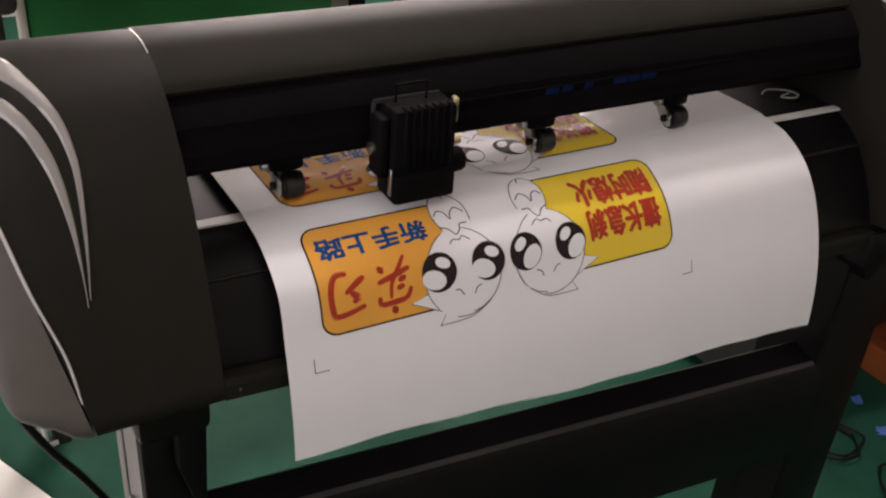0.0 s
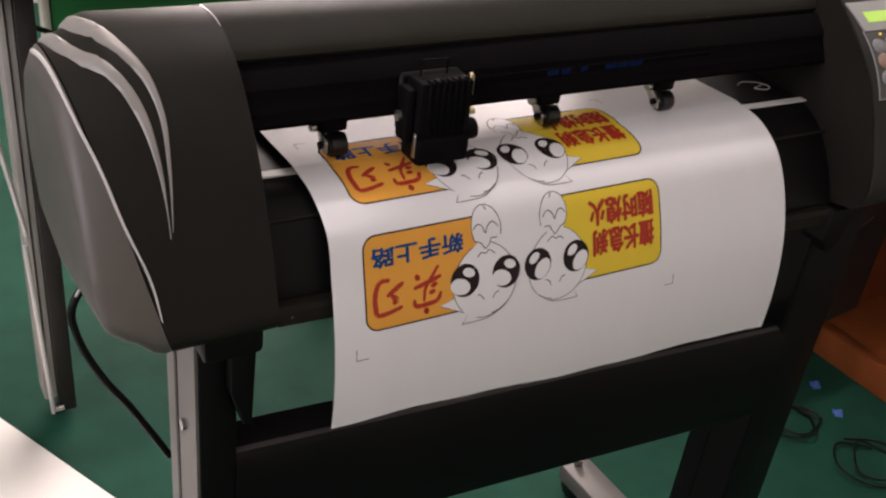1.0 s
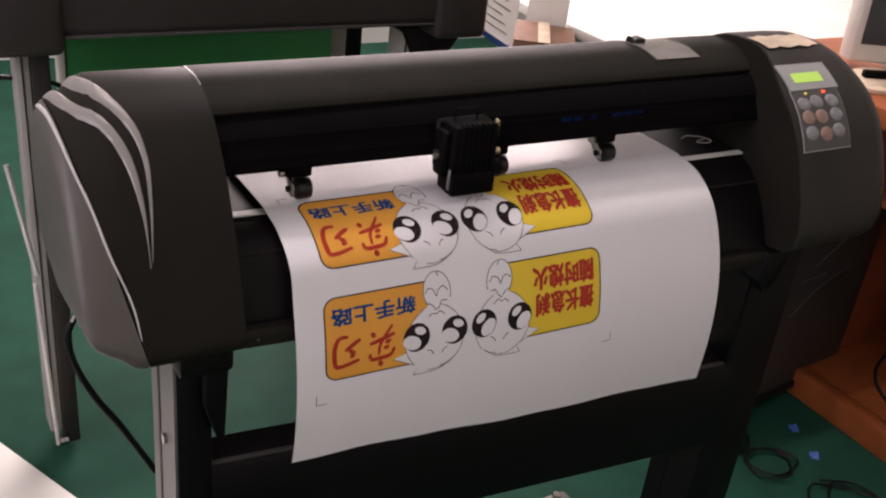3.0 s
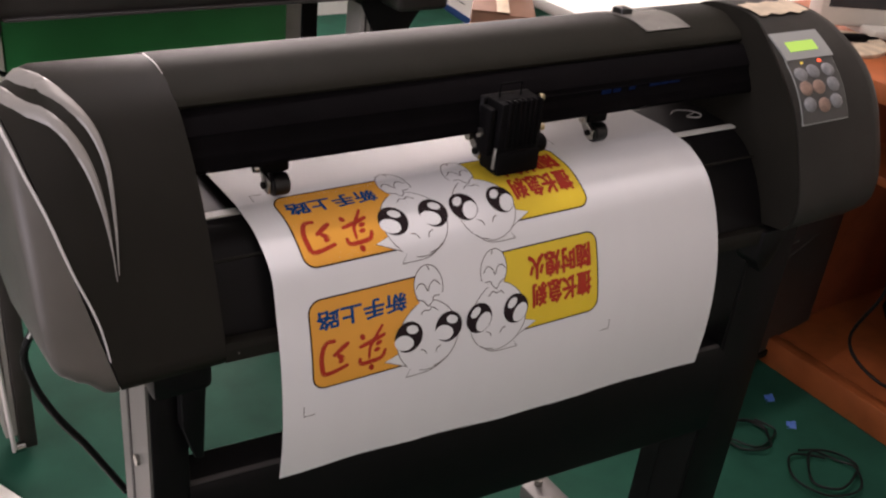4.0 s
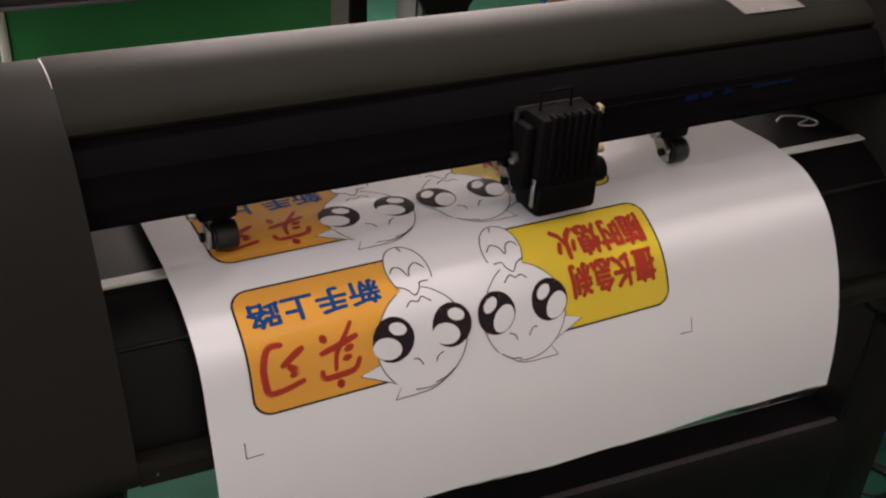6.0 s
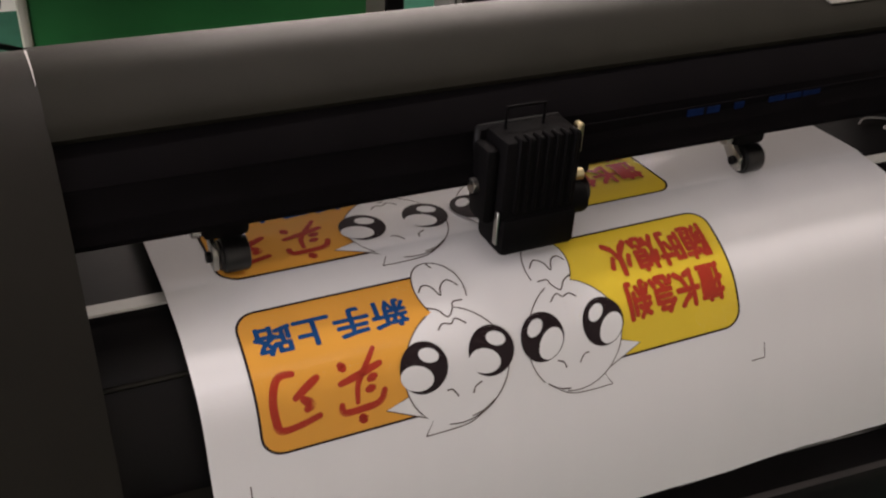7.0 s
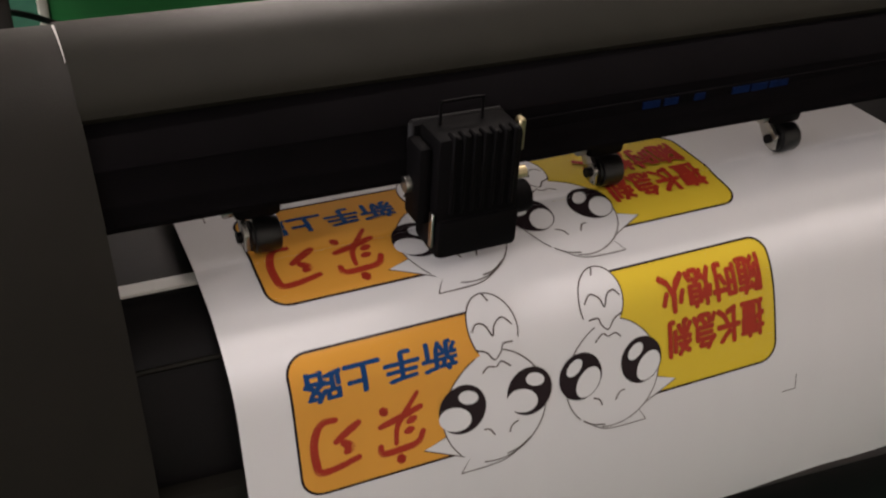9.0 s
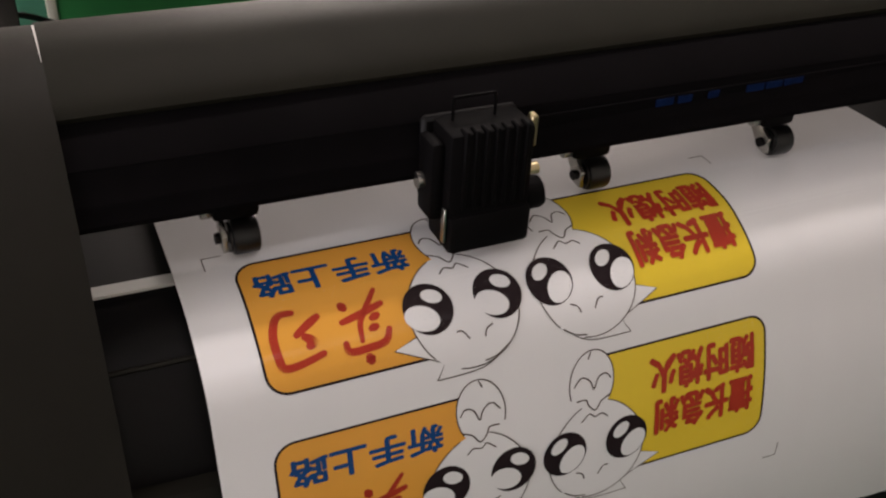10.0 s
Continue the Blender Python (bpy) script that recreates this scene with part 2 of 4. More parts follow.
def build_plotter():
    pl = thing("vinyl_cutting_plotter", "charcoal grey cutting plotter with silver trim on a black stand", "plotter", Matrix.Translation((0.28, 0.0, FLOOR)))
    inv = pl.matrix_world.inverted()

    def put(name, bm, material, parent=None, label="", smooth=True):
        bmesh.ops.transform(bm, matrix=inv, verts=bm.verts)
        return part(name, bm, material, parent or pl, label, smooth=smooth)

    # top cover between the end housings, a rounded shell with a front lip
    lip = [(0.127, 0.914), (0.119, 0.937), (0.103, 0.9495), (0.079, 0.9565), (0.050, 0.9575), (0.028, 0.9515), (0.014, 0.945), (0.009, 0.940)]
    secs = []
    for x in (-0.0062, 0.1, 0.2, 0.3, 0.4, 0.5, 0.601):
        o = spline([(x, y, z + 0.003 * max(x, 0)) for y, z in lip], 4)
        i = [Vector((x, p.y * 0.97 + 0.003, p.z - 0.004)) for p in reversed(o)]
        secs.append([tuple(p) for p in o + i])
    put("top_cover", loft(secs), M_COVER, label="smooth dark grey top cover")

    # black beam under the cover with two long grooves
    prof = [(0.012, 0.9375), (-0.006, 0.925), (-0.0075, 0.9232), (-0.0075, 0.9215), (-0.0155, 0.911), (-0.0168, 0.909), (-0.0168, 0.907), (-0.020, 0.902), (-0.019, 0.899), (0.026, 0.899), (0.030, 0.903), (0.030, 0.9375)]
    put("guide_rail", loft([[(x, y - 0.008 * x / 0.56, z) for y, z in prof] for x in (-0.006, 0.608)]), M_RAIL, label="black guide rail with long grooves")
    # platen and rounded front apron
    pl_l = [(0.11, 0.856), (0.004, 0.856), (-0.022, 0.8535), (-0.042, 0.845), (-0.054, 0.830), (-0.062, 0.808), (-0.066, 0.790), (-0.064, 0.782)]
    pl_r = [(0.11, 0.856), (0.004, 0.856), (-0.024, 0.851), (-0.045, 0.840), (-0.064, 0.820), (-0.080, 0.795), (-0.086, 0.775), (-0.083, 0.768)]
    secs = []
    for x in (-0.006, 0.14, 0.28, 0.42, 0.565, 0.608):
        o = spline([(x, y, z) for y, z in blend(pl_l, pl_r, min(1, (x + 0.006) / 0.571))], 4)
        secs.append([tuple(p) for p in o] + [(x, 0.03, 0.765), (x, 0.11, 0.78)])
    put("platen", loft(secs), M_BLACK, label="black platen with rounded front")
    put("cutting_strip", loft([[(x, y - 0.011 * (x + 0.006) / 0.571, z) for y, z in ((0.001, 0.8563), (0.001, 0.8575), (-0.0075, 0.8575), (-0.0075, 0.8560))] for x in (-0.0058, 0.608)]), M_TEFLON, label="narrow white cutting strip", smooth=False)
    put("platen_seam", loft([[(x, y - 0.012 * (x + 0.006) / 0.571, z) for y, z in ((-0.0455, 0.8435), (-0.0465, 0.8436), (-0.0475, 0.8425), (-0.0465, 0.8410))] for x in (-0.0058, 0.5648)]), M_CAP, smooth=False)
    put("apron_rail", loft([[(x, y - 0.02 * (x + 0.006) / 0.571, z - 0.014 * (x + 0.006) / 0.571) for y, z in ((-0.060, 0.790), (-0.0755, 0.790), (-0.0765, 0.785), (-0.0765, 0.775), (-0.074, 0.773), (-0.060, 0.773))] for x in (-0.0058, 0.5648)]), M_CAP, label="worn dark lower rail", smooth=False)
    rnd = random.Random(5)
    for k in range(26):
        x = 0.002 + k * 0.0021 + rnd.random() * 0.0012
        put("scuff", plate([(x, -0.07665, 0.7800), (x + 0.0013, -0.07665, 0.7800), (x + 0.0013 + 0.0004, -0.07665, 0.7810 + 0.002 * rnd.random()), (x, -0.07665, 0.7817)], (0, -1, 0), 0.0002), M_LEGSIDE, smooth=False)
    # wire clip lying on the platen
    put("wire_clip", tube([(0.534, 0.033, 0.858), (0.546, 0.038, 0.8585), (0.561, 0.031, 0.8585), (0.566, 0.020, 0.858), (0.556, 0.015, 0.858), (0.546, 0.021, 0.858), (0.560, 0.025, 0.8585)], 0.0008), M_EDGE, label="thin bent steel wire")

    # left end housing: full section, then drawn in to a slanted silver end
    def left_half(keep_out):
        bm = loft([ring(x, CAP_L, k, kz) for x, k, kz in END_L])
        d = -0.0006 if keep_out else 0.0006
        g = bmesh.ops.bisect_plane(bm, geom=list(bm.verts) + list(bm.edges) + list(bm.faces), plane_co=(-0.107 + d, 0, 0.887), plane_no=(0.9754, 0, 0.2203), clear_outer=keep_out, clear_inner=not keep_out)
        es = [e for e in g["geom_cut"] if isinstance(e, bmesh.types.BMEdge)]
        bmesh.ops.holes_fill(bm, edges=es)
        return bm

    capl = put("end_housing", left_half(False), M_CAP, label="charcoal rounded end housing")
    put("end_panel", left_half(True), M_ENDP, capl, "grey end panel")
    # seam between cover and housing
    o = spline([(0, y, z) for y, z in lip[3:6]], 6)[:10]
    wd = [0.0011 - 0.0009 * i / (len(o) - 1) for i in range(len(o))]
    put("seam_line", loft([[(-0.0066 + sx * w / 2, p.y, p.z + 0.0008 + dz) for p, w in zip(o, wd)] for sx, dz in ((-1, -0.002), (-1, 0), (1, 0), (1, -0.002))], closed=False), M_EDGE, label="pale seam line")

    # two silver swooshes and a bright edge on the left housing
    def on_cap(x, u):
        """A point on the skin of the left housing, u from the top edge (0) down to the nose (1)."""
        ks = END_L
        k = kz = 1.0
        for (xa, ka, za), (xb, kb, zb) in zip(ks, ks[1:]):
            if xb <= x <= xa:
                w = (x - xa) / (xb - xa)
                k, kz = ka + (kb - ka) * w, za + (zb - za) * w
        r = spline([(0, y, z) for y, z in CAP_L], 6)
        q = u * (len(r) - 1)
        i = min(int(q), len(r) - 2)
        p = r[i].lerp(r[i + 1], q - i)
        return Vector((x, 0.03 + (p.y - 0.03) * k, 0.865 + (p.z - 0.865) * kz))

    def swoosh(name, rows, material, lift, label):
        """rows: u and the two x between which the band lies."""
        a = spline([(u, x0, x1) for u, x0, x1 in rows], 8)
        bm = bmesh.new()
        top = []
        for q in a:
            cols = []
            for k in range(5):
                x = q.y + (q.z - q.y) * k / 4
                p = on_cap(x, q.x)
                e = on_cap(x, min(q.x + 0.02, 1)) - on_cap(x, max(q.x - 0.02, 0))
                nrm = e.cross(on_cap(x + 0.002, q.x) - on_cap(x - 0.002, q.x)).normalized()
                if (p - Vector((x, 0.03, 0.865))).dot(nrm) < 0:
                    nrm.negate()
                cols.append(bm.verts.new(p + nrm * (lift if 0 < k < 4 else -0.0004)))
            top.append(cols)
        for r0, r1 in zip(top, top[1:]):
            for k in range(4):
                bm.faces.new((r0[k], r0[k + 1], r1[k + 1], r1[k]))
        put(name, bm, material, capl, label)

    swoosh("silver_stripe", [(0.10, -0.1022, -0.0918), (0.19, -0.1015, -0.0902), (0.25, -0.0972, -0.0838), (0.30, -0.0908, -0.0768), (0.34, -0.0812, -0.0706), (0.39, -0.0726, -0.0650), (0.44, -0.0680, -0.0624), (0.50, -0.0664, -0.0622), (0.60, -0.0684, -0.0660), (0.69, -0.0716, -0.0710)], M_SILVER, 0.0012, "curved silver stripe")
    swoosh("silver_stripe", [(0.11, -0.1172, -0.1078), (0.215, -0.1152, -0.1052), (0.283, -0.1092, -0.0998), (0.335, -0.1006, -0.0908), (0.39, -0.0910, -0.0812), (0.44, -0.0840, -0.0750), (0.50, -0.0785, -0.0718), (0.58, -0.0746, -0.0708), (0.65, -0.0732, -0.0720), (0.70, -0.0734, -0.0728)], M_SILVER, 0.0012, "curved silver stripe")
    swoosh("bright_edge", [(0.12, -0.1225, -0.1205), (0.20, -0.1222, -0.1200), (0.329, -0.1202, -0.1182), (0.441, -0.1162, -0.1140), (0.569, -0.1086, -0.1062), (0.673, -0.1014, -0.0992), (0.768, -0.0905, -0.0885), (0.84, -0.0868, -0.0856)], M_EDGE, 0.0012, "bright silver edge line")

    # right end housing with the control panel
    secs = [cheek(0.566, CAP_R, 0.992), cheek(0.5685, CAP_R), ring(0.640, CAP_R), ring(0.660, CAP_R), ring(0.690, CAP_R, 0.985)]
    capr = put("end_housing", loft(secs), M_CAPR, label="dark grey end housing with controls")
    secs = [ring(0.6905, CAP_R, 0.975), ring(0.700, CAP_R, 0.965), ring(0.710, CAP_R, 0.93), ring(0.716, CAP_R, 0.85), ring(0.718, CAP_R, 0.7)]
    put("end_panel", loft(secs), M_CAPR, capr, "dark grey outer end panel")

    # dark plate added over the housing's inner face to stand for its shade
    put("shade_plate", loft([cheek(0.5640, CAP_R, 0.986), cheek(0.5662, CAP_R, 0.986)]), M_CAP, capr, "added dark plate for the shaded inner face")

    # control panel on the slanted face of the right housing
    r = spline([(0, y, z) for y, z in CAP_R], 6)

    def on_r(x, v):
        """A point on the face of the right housing, v from the top of the panel (0) to its foot (1)."""
        q = (4.0 + v * 2.3) * 6
        i = int(q)
        p = r[i].lerp(r[i + 1], q - i)
        return Vector((x, p.y, p.z))

    def patch(name, x0, x1, v0, v1, lift, material, label="", slant=-0.010, n=6, thick=0.0015):
        bm = bmesh.new()
        rows_ = []
        for d in (lift, lift - thick):
            g = []
            for j in range(n + 1):
                v = v0 + (v1 - v0) * j / n
                e = on_r(0, v + 0.02) - on_r(0, v - 0.02)
                nrm = Vector((0, e.z, -e.y)).normalized()
                nrm = nrm if nrm.y < 0 else -nrm
                g.append([bm.verts.new(on_r(x - 0.005 + slant * v, v) + nrm * d) for x in (x0, (x0 + x1) / 2, x1)])
            rows_.append(g)
        for g in rows_:
            for j in range(n):
                for k in (0, 1):
                    bm.faces.new((g[j][k], g[j][k + 1], g[j + 1][k + 1], g[j + 1][k]))
        a, b = rows_
        for j in range(n):
            for k in (0, 2):
                bm.faces.new((a[j][k], a[j + 1][k], b[j + 1][k], b[j][k]))
        for j in (0, n):
            for k in (0, 1):
                bm.faces.new((a[j][k], a[j][k + 1], b[j][k + 1], b[j][k]))
        return put(name, bm, material, capr, label)

    patch("keypad_border", 0.5868, 0.6582, 0.28, 0.965, 0.0006, M_LCDFRAME, "thin pale keypad border")
    patch("keypad", 0.5880, 0.6570, 0.282, 0.955, 0.0012, M_KEYPAD, "dark membrane keypad")
    patch("display_frame", 0.5875, 0.6605, -0.05, 0.295, 0.0022, M_LCDFRAME, "light grey display bezel")
    patch("display", 0.6000, 0.6430, 0.085, 0.205, 0.0028, M_LCD, "lit green liquid crystal display")
    patch("indicator_lamp", 0.6060, 0.6090, 0.325, 0.345, 0.0022, M_LEDG, "small amber lamp", n=1)
    patch("indicator_lamp", 0.6325, 0.6370, 0.318, 0.345, 0.0022, M_LEDR, "small red lamp", n=1)
    keys = [(0.5995, 0.455, 0), (0.619, 0.438, 0), (0.642, 0.442, 0), (0.6005, 0.610, 1), (0.620, 0.612, 1), (0.6425, 0.605, 0), (0.601, 0.780, 0), (0.6225, 0.804, 1), (0.6415, 0.783, 0)]
    for kx, kv, o in keys:
        c = on_r(kx - 0.005 - 0.010 * kv, kv)
        e = on_r(0, kv + 0.02) - on_r(0, kv - 0.02)
        nrm = Vector((0, e.z, -e.y)).normalized()
        nrm = nrm if nrm.y < 0 else -nrm
        bm = bmesh.new()
        bmesh.ops.create_uvsphere(bm, u_segments=16, v_segments=8, radius=1)
        bmesh.ops.transform(bm, matrix=Matrix.Translation(c + nrm * 0.0012) @ nrm.to_track_quat("Z", "Y").to_matrix().to_4x4() @ Matrix.Diagonal((0.0092, 0.0076, 0.0022, 1)), verts=bm.verts)
        put("key", bm, M_KEYO if o else M_KEY, capr, "worn orange key" if o else "worn grey key")
    # cream label and strip of clear tape on the top
    bm = bmesh.new()
    bmesh.ops.create_grid(bm, x_segments=8, y_segments=2, size=1)
    for v in bm.verts:
        x, w = 0.640 + v.co.x * 0.040, v.co.y
        v.co = Vector((x, 0.020 + w * 0.0165 + 0.003 * math.sin(9 * v.co.x), 0.0))
        v.co.z = 0.9688 + 0.0006 - 0.004 * max(0, -(v.co.y - 0.014) / 0.02)
    bmesh.ops.solidify(bm, geom=list(bm.faces), thickness=0.0004)
    put("label_sticker", bm, M_STICK, capr, "torn cream and orange label")
    o = spline([(0, y, z) for y, z in lip[2:6]], 4)
    put("clear_tape", loft([[(x + 0.012 * (i / len(o)), p.y - 0.0012, p.z + 0.0024) for i, p in enumerate(o)] + [(x + 0.012 * (i / len(o)), p.y - 0.0006, p.z + 0.0016) for i, p in reversed(list(enumerate(o)))] for x in (0.456, 0.475, 0.495, 0.516)]), M_TAPE, label="wide strip of wrinkled clear tape")
    put("cover_latch", box(0.464, 0.480, 0.062, 0.078, 0.953, 0.9655, 0.003), M_RUBBER, label="small black rubber latch")

    # pinch rollers
    for x0 in (0.0655, 0.2620, 0.3900):
        s = 0.009 - 0.008 * x0 / 0.56
        br = put("roller_bracket", box(x0 - 0.012, x0 + 0.011, -0.011 + s, 0.028, 0.882, 0.9005, 0.003), M_CARR, label="black pinch roller bracket")
        put("roller", rod((x0 - 0.004, -0.008 + s, 0.8720), (x0 + 0.0095, -0.008 + s, 0.8720), 0.0094, n=28, r=0.0018), M_RUBBER, br, "black rubber pinch roller")
        put("roller_disc", rod((x0 - 0.0052, -0.008 + s, 0.8720), (x0 - 0.0039, -0.008 + s, 0.8720), 0.0076, n=24), M_RUBBER, br, "dark roller disc")
        put("roller_arm", plate([(x0 - 0.009, -0.014 + s, 0.867), (x0 - 0.009, -0.007 + s, 0.867), (x0 - 0.009, 0.008, 0.880), (x0 - 0.009, 0.004, 0.886), (x0 - 0.009, -0.014 + s, 0.876)], (1, 0, 0), 0.0028, 0.0006), M_STEEL, br, "steel roller arm")
        put("roller_pin", rod((x0 - 0.0115, -0.009 + s, 0.8729), (x0 - 0.005, -0.009 + s, 0.8729), 0.0028, n=14), M_BLACK, br)
        put("adjust_screw", rod((x0 - 0.017, -0.004 + s, 0.886), (x0 - 0.0115, -0.004 + s, 0.886), 0.0038, n=14, r=0.0008), M_STEEL, br, "small steel adjusting screw")

    # stand: legs, cross beam, feet
    for side, lx, ly in (("l", -0.052, -0.030), ("r", 0.566, -0.085)):
        leg = put("stand_leg", box(lx + 0.0025, lx + (0.033 if side == "l" else 0.074), ly, ly + 0.075, FLOOR + 0.06, 0.775, 0.003), M_BLACK, label="black steel stand leg")
        # the left leg's plate is coloured lighter for light falling from the left
        put("leg_side_plate", box(lx, lx + 0.0025, ly + 0.002, ly + 0.073, FLOOR + 0.06, 0.772), M_LEGSIDE if side == "l" else M_BLACK, leg, "side plate of the leg, greyed for light from the left" if side == "l" else "black side plate of the leg", smooth=False)
        put("leg_groove", box(lx - 0.0006, lx, ly + 0.046, ly + 0.052, FLOOR + 0.06, 0.770), M_BLACK, leg, smooth=False)
        for zz in (0.35, 0.55, 0.642) if side == "l" else ():
            put("leg_screw", rod((lx - 0.003, ly + 0.03, zz), (lx + 0.001, ly + 0.03, zz), 0.005, n=14), M_STEEL, leg, "bright leg screw")
        fx = lx + (0.070 if side == "r" else 0.0)
        put("base_plate", box(lx - 0.004, fx + 0.040, ly - 0.03, ly + 0.10, FLOOR + 0.060, FLOOR + 0.068, 0.002), M_BLACK, leg, "black base plate")
        lx = fx
        ft = put("stand_foot", box(lx - 0.004, lx + 0.050, ly - 0.24, ly + 0.34, FLOOR + 0.035, FLOOR + 0.066, 0.006), M_LEGSIDE if side == "r" else M_BLACK, label="steel stand foot")
        for yy in (ly - 0.21, ly + 0.325):
            put("caster", rod((lx + 0.010, yy, FLOOR + 0.0185), (lx + 0.034, yy, FLOOR + 0.0185), 0.0185, r=0.003), M_RUBBER, ft, "black caster wheel")
            put("caster_bolt", rod((lx + 0.022, yy, FLOOR + 0.064), (lx + 0.022, yy, FLOOR + 0.078), 0.007, n=12), M_STEEL, ft)
    put("cross_beam", loft([[(x, y - d, z) for y, z in ((-0.029, 0.505), (-0.032, 0.510), (-0.031, 0.615), (-0.028, 0.621), (0.000, 0.631), (0.005, 0.627), (0.005, 0.505))] for x, d in ((-0.020, 0.0), (0.576, 0.055))]), M_BLACK, label="black cross beam between the legs")
    put("beam_edge", loft([[(x, y - d, z) for y, z in ((-0.0275, 0.6215), (-0.0235, 0.6229), (-0.0235, 0.6238), (-0.0275, 0.6224))] for x, d in ((-0.0198, 0.0), (0.5758, 0.055))]), M_BOX, smooth=False)
    put("mount_bracket", plate([(-0.030, -0.034, 0.775), (-0.006, -0.034, 0.775), (-0.010, -0.034, 0.735), (-0.013, -0.034, 0.664), (-0.020, -0.034, 0.666), (-0.030, -0.034, 0.70)], (0, -1, 0), 0.012, 0.0015), M_BLACK, label="black mounting bracket")
    put("mount_block", box(-0.058, -0.012, -0.068, 0.05, 0.748, 0.780, 0.006), M_BLACK, label="black mounting block")
    put("mount_bracket", plate([(0.560, -0.10, 0.775), (0.60, -0.10, 0.775), (0.585, -0.10, 0.735), (0.572, -0.10, 0.725), (0.560, -0.10, 0.742)], (0, 1, 0), 0.03, 0.0015), M_BLACK, label="black mounting bracket")
    # mains cable from the back of the left housing to the leg
    cab = put("mains_cable", tube([(-0.098, 0.075, 0.745), (-0.109, 0.075, 0.736), (-0.116, 0.075, 0.720), (-0.115, 0.075, 0.702), (-0.108, 0.075, 0.675), (-0.094, 0.075, 0.642), (-0.077, 0.075, 0.611), (-0.059, 0.073, 0.574), (-0.046, 0.068, 0.548)], 0.0033), M_CABLE, label="black mains cable")
    put("cable_plug", rod((-0.092, 0.075, 0.752), (-0.106, 0.075, 0.739), 0.0065, 0.0045), M_BOX, cab, "grey cable plug")
    put("plug_tie", tube([(-0.112, 0.072, 0.735), (-0.107, 0.07, 0.744), (-0.100, 0.07, 0.742), (-0.095, 0.07, 0.750)], 0.0012), M_EDGE, cab, "pale wire tie")
    return pl


build_plotter()


def build_carriage():
    """The cutting carriage; its origin lies under the middle of its top handle."""
    c = thing("cutting_carriage", "black ribbed plastic cutting carriage with brass screws", "plotter carriage", Matrix.Translation((0.17, 0, 0)))

    def put(name, bm, material, parent=None, label=""):
        return part(name, bm, material, parent or c, label)

    body = put("carriage_body", box(-0.019, 0.026, -0.046, -0.022, 0.8685, 0.932, 0.003, 2), M_CARR, label="black plastic carriage body")
    for k in range(7):
        x = -0.0125 + k * 0.0053
        put("rib", box(x, x + 0.0026, -0.0475, -0.040, 0.892, 0.9335, 0.0008, 1), M_CARR, body)
    put("tool_block", box(-0.0185, 0.0265, -0.0485, -0.030, 0.8675, 0.889, 0.003, 2), M_CARR, label="black tool holder block")
    put("slide_plate", box(-0.024, 0.027, -0.024, -0.0185, 0.888, 0.932, 0.002, 1), M_BLACK, label="black slide plate")
    put("side_cover", box(-0.026, -0.018, -0.040, -0.023, 0.884, 0.926, 0.003, 2), M_CARR)
    put("steel_clip", box(-0.0205, -0.0192, -0.0455, -0.042, 0.874, 0.893, 0.0003, 1), M_STEEL, label="narrow steel clip")
    put("handle", tube([(-0.0115, -0.030, 0.932), (-0.0113, -0.030, 0.9425), (-0.0095, -0.030, 0.9435), (0.0085, -0.030, 0.9435), (0.0105, -0.030, 0.9425), (0.0107, -0.030, 0.932)], 0.0008, steps=5), M_CARR, label="thin wire handle")
    kn = put("tension_knob", rod((0.026, -0.036, 0.888), (0.0365, -0.036, 0.888), 0.0085, r=0.0015), M_CARR, label="black tension knob")
    put("knob_tip", rod((0.0365, -0.036, 0.884), (0.039, -0.036, 0.884), 0.004), M_RUBBER, kn)
    put("brass_screw", box(0.0262, 0.030, -0.040, -0.034, 0.916, 0.933, 0.001, 1), M_BRASS, label="brass side clip")
    put("brass_screw", rod((0.026, -0.040, 0.9045), (0.0315, -0.040, 0.9045), 0.0032, n=12), M_BRASS, label="brass screw")
    put("steel_screw", rod((-0.029, -0.030, 0.903), (-0.0255, -0.030, 0.903), 0.004, n=12), M_STEEL, label="dull steel screw")
    # toothed belt that runs with the carriage along the rail, its faded lettering as bars
    belt = put("drive_belt", box(0.026, 0.290, -0.0230, -0.0215, 0.9165, 0.9230, 0.0004, 1), M_RAIL, label="thin black drive belt")
    for x0, x1 in ((0.111, 0.122), (0.125, 0.134), (0.145, 0.152), (0.171, 0.183), (0.1845, 0.196), (0.1975, 0.211)):
        put("lettering_bar", box(x0, x1, -0.0237, -0.0231, 0.9178, 0.9218), M_BLUET, belt, "faded blue lettering bar")
    return c


carriage = build_carriage()


# ---- the printed sheet, in narrow rigid strips ----
SHEET_X0, SHEET_X1 = 0.0315, 0.490
S_BACK, S_FRONT, STEP = -0.196, 0.232, 0.002
PROFILE_Z = (0.862, 0.862, 0.862, 0.862, 0.8605, 0.855, 0.836, 0.803, 0.757, 0.705, 0.65, 0.60, 0.55, 0.50)
PROFILE_L = (0.40, 0.20, 0.05, 0.0, -0.0123, -0.0402, -0.0681, -0.0792, -0.0900, -0.0938, -0.0880, -0.0760, -0.0620, -0.0480)
PROFILE_R = (0.40, 0.20, 0.05, 0.0, -0.0123, -0.0402, -0.0681, -0.0891, -0.1045, -0.1110, -0.1098, -0.1040, -0.0955, -0.0860)


def arc_table(ys):
    pts = spline([(0, y, z) for y, z in zip(ys, PROFILE_Z)], 20)
    p = np.array([(q.y, q.z) for q in pts])
    s = np.r_[0, np.cumsum(np.linalg.norm(np.diff(p, axis=0), axis=1))]
    return s - s[60], p


ARC_L, ARC_R = arc_table(PROFILE_L), arc_table(PROFILE_R)


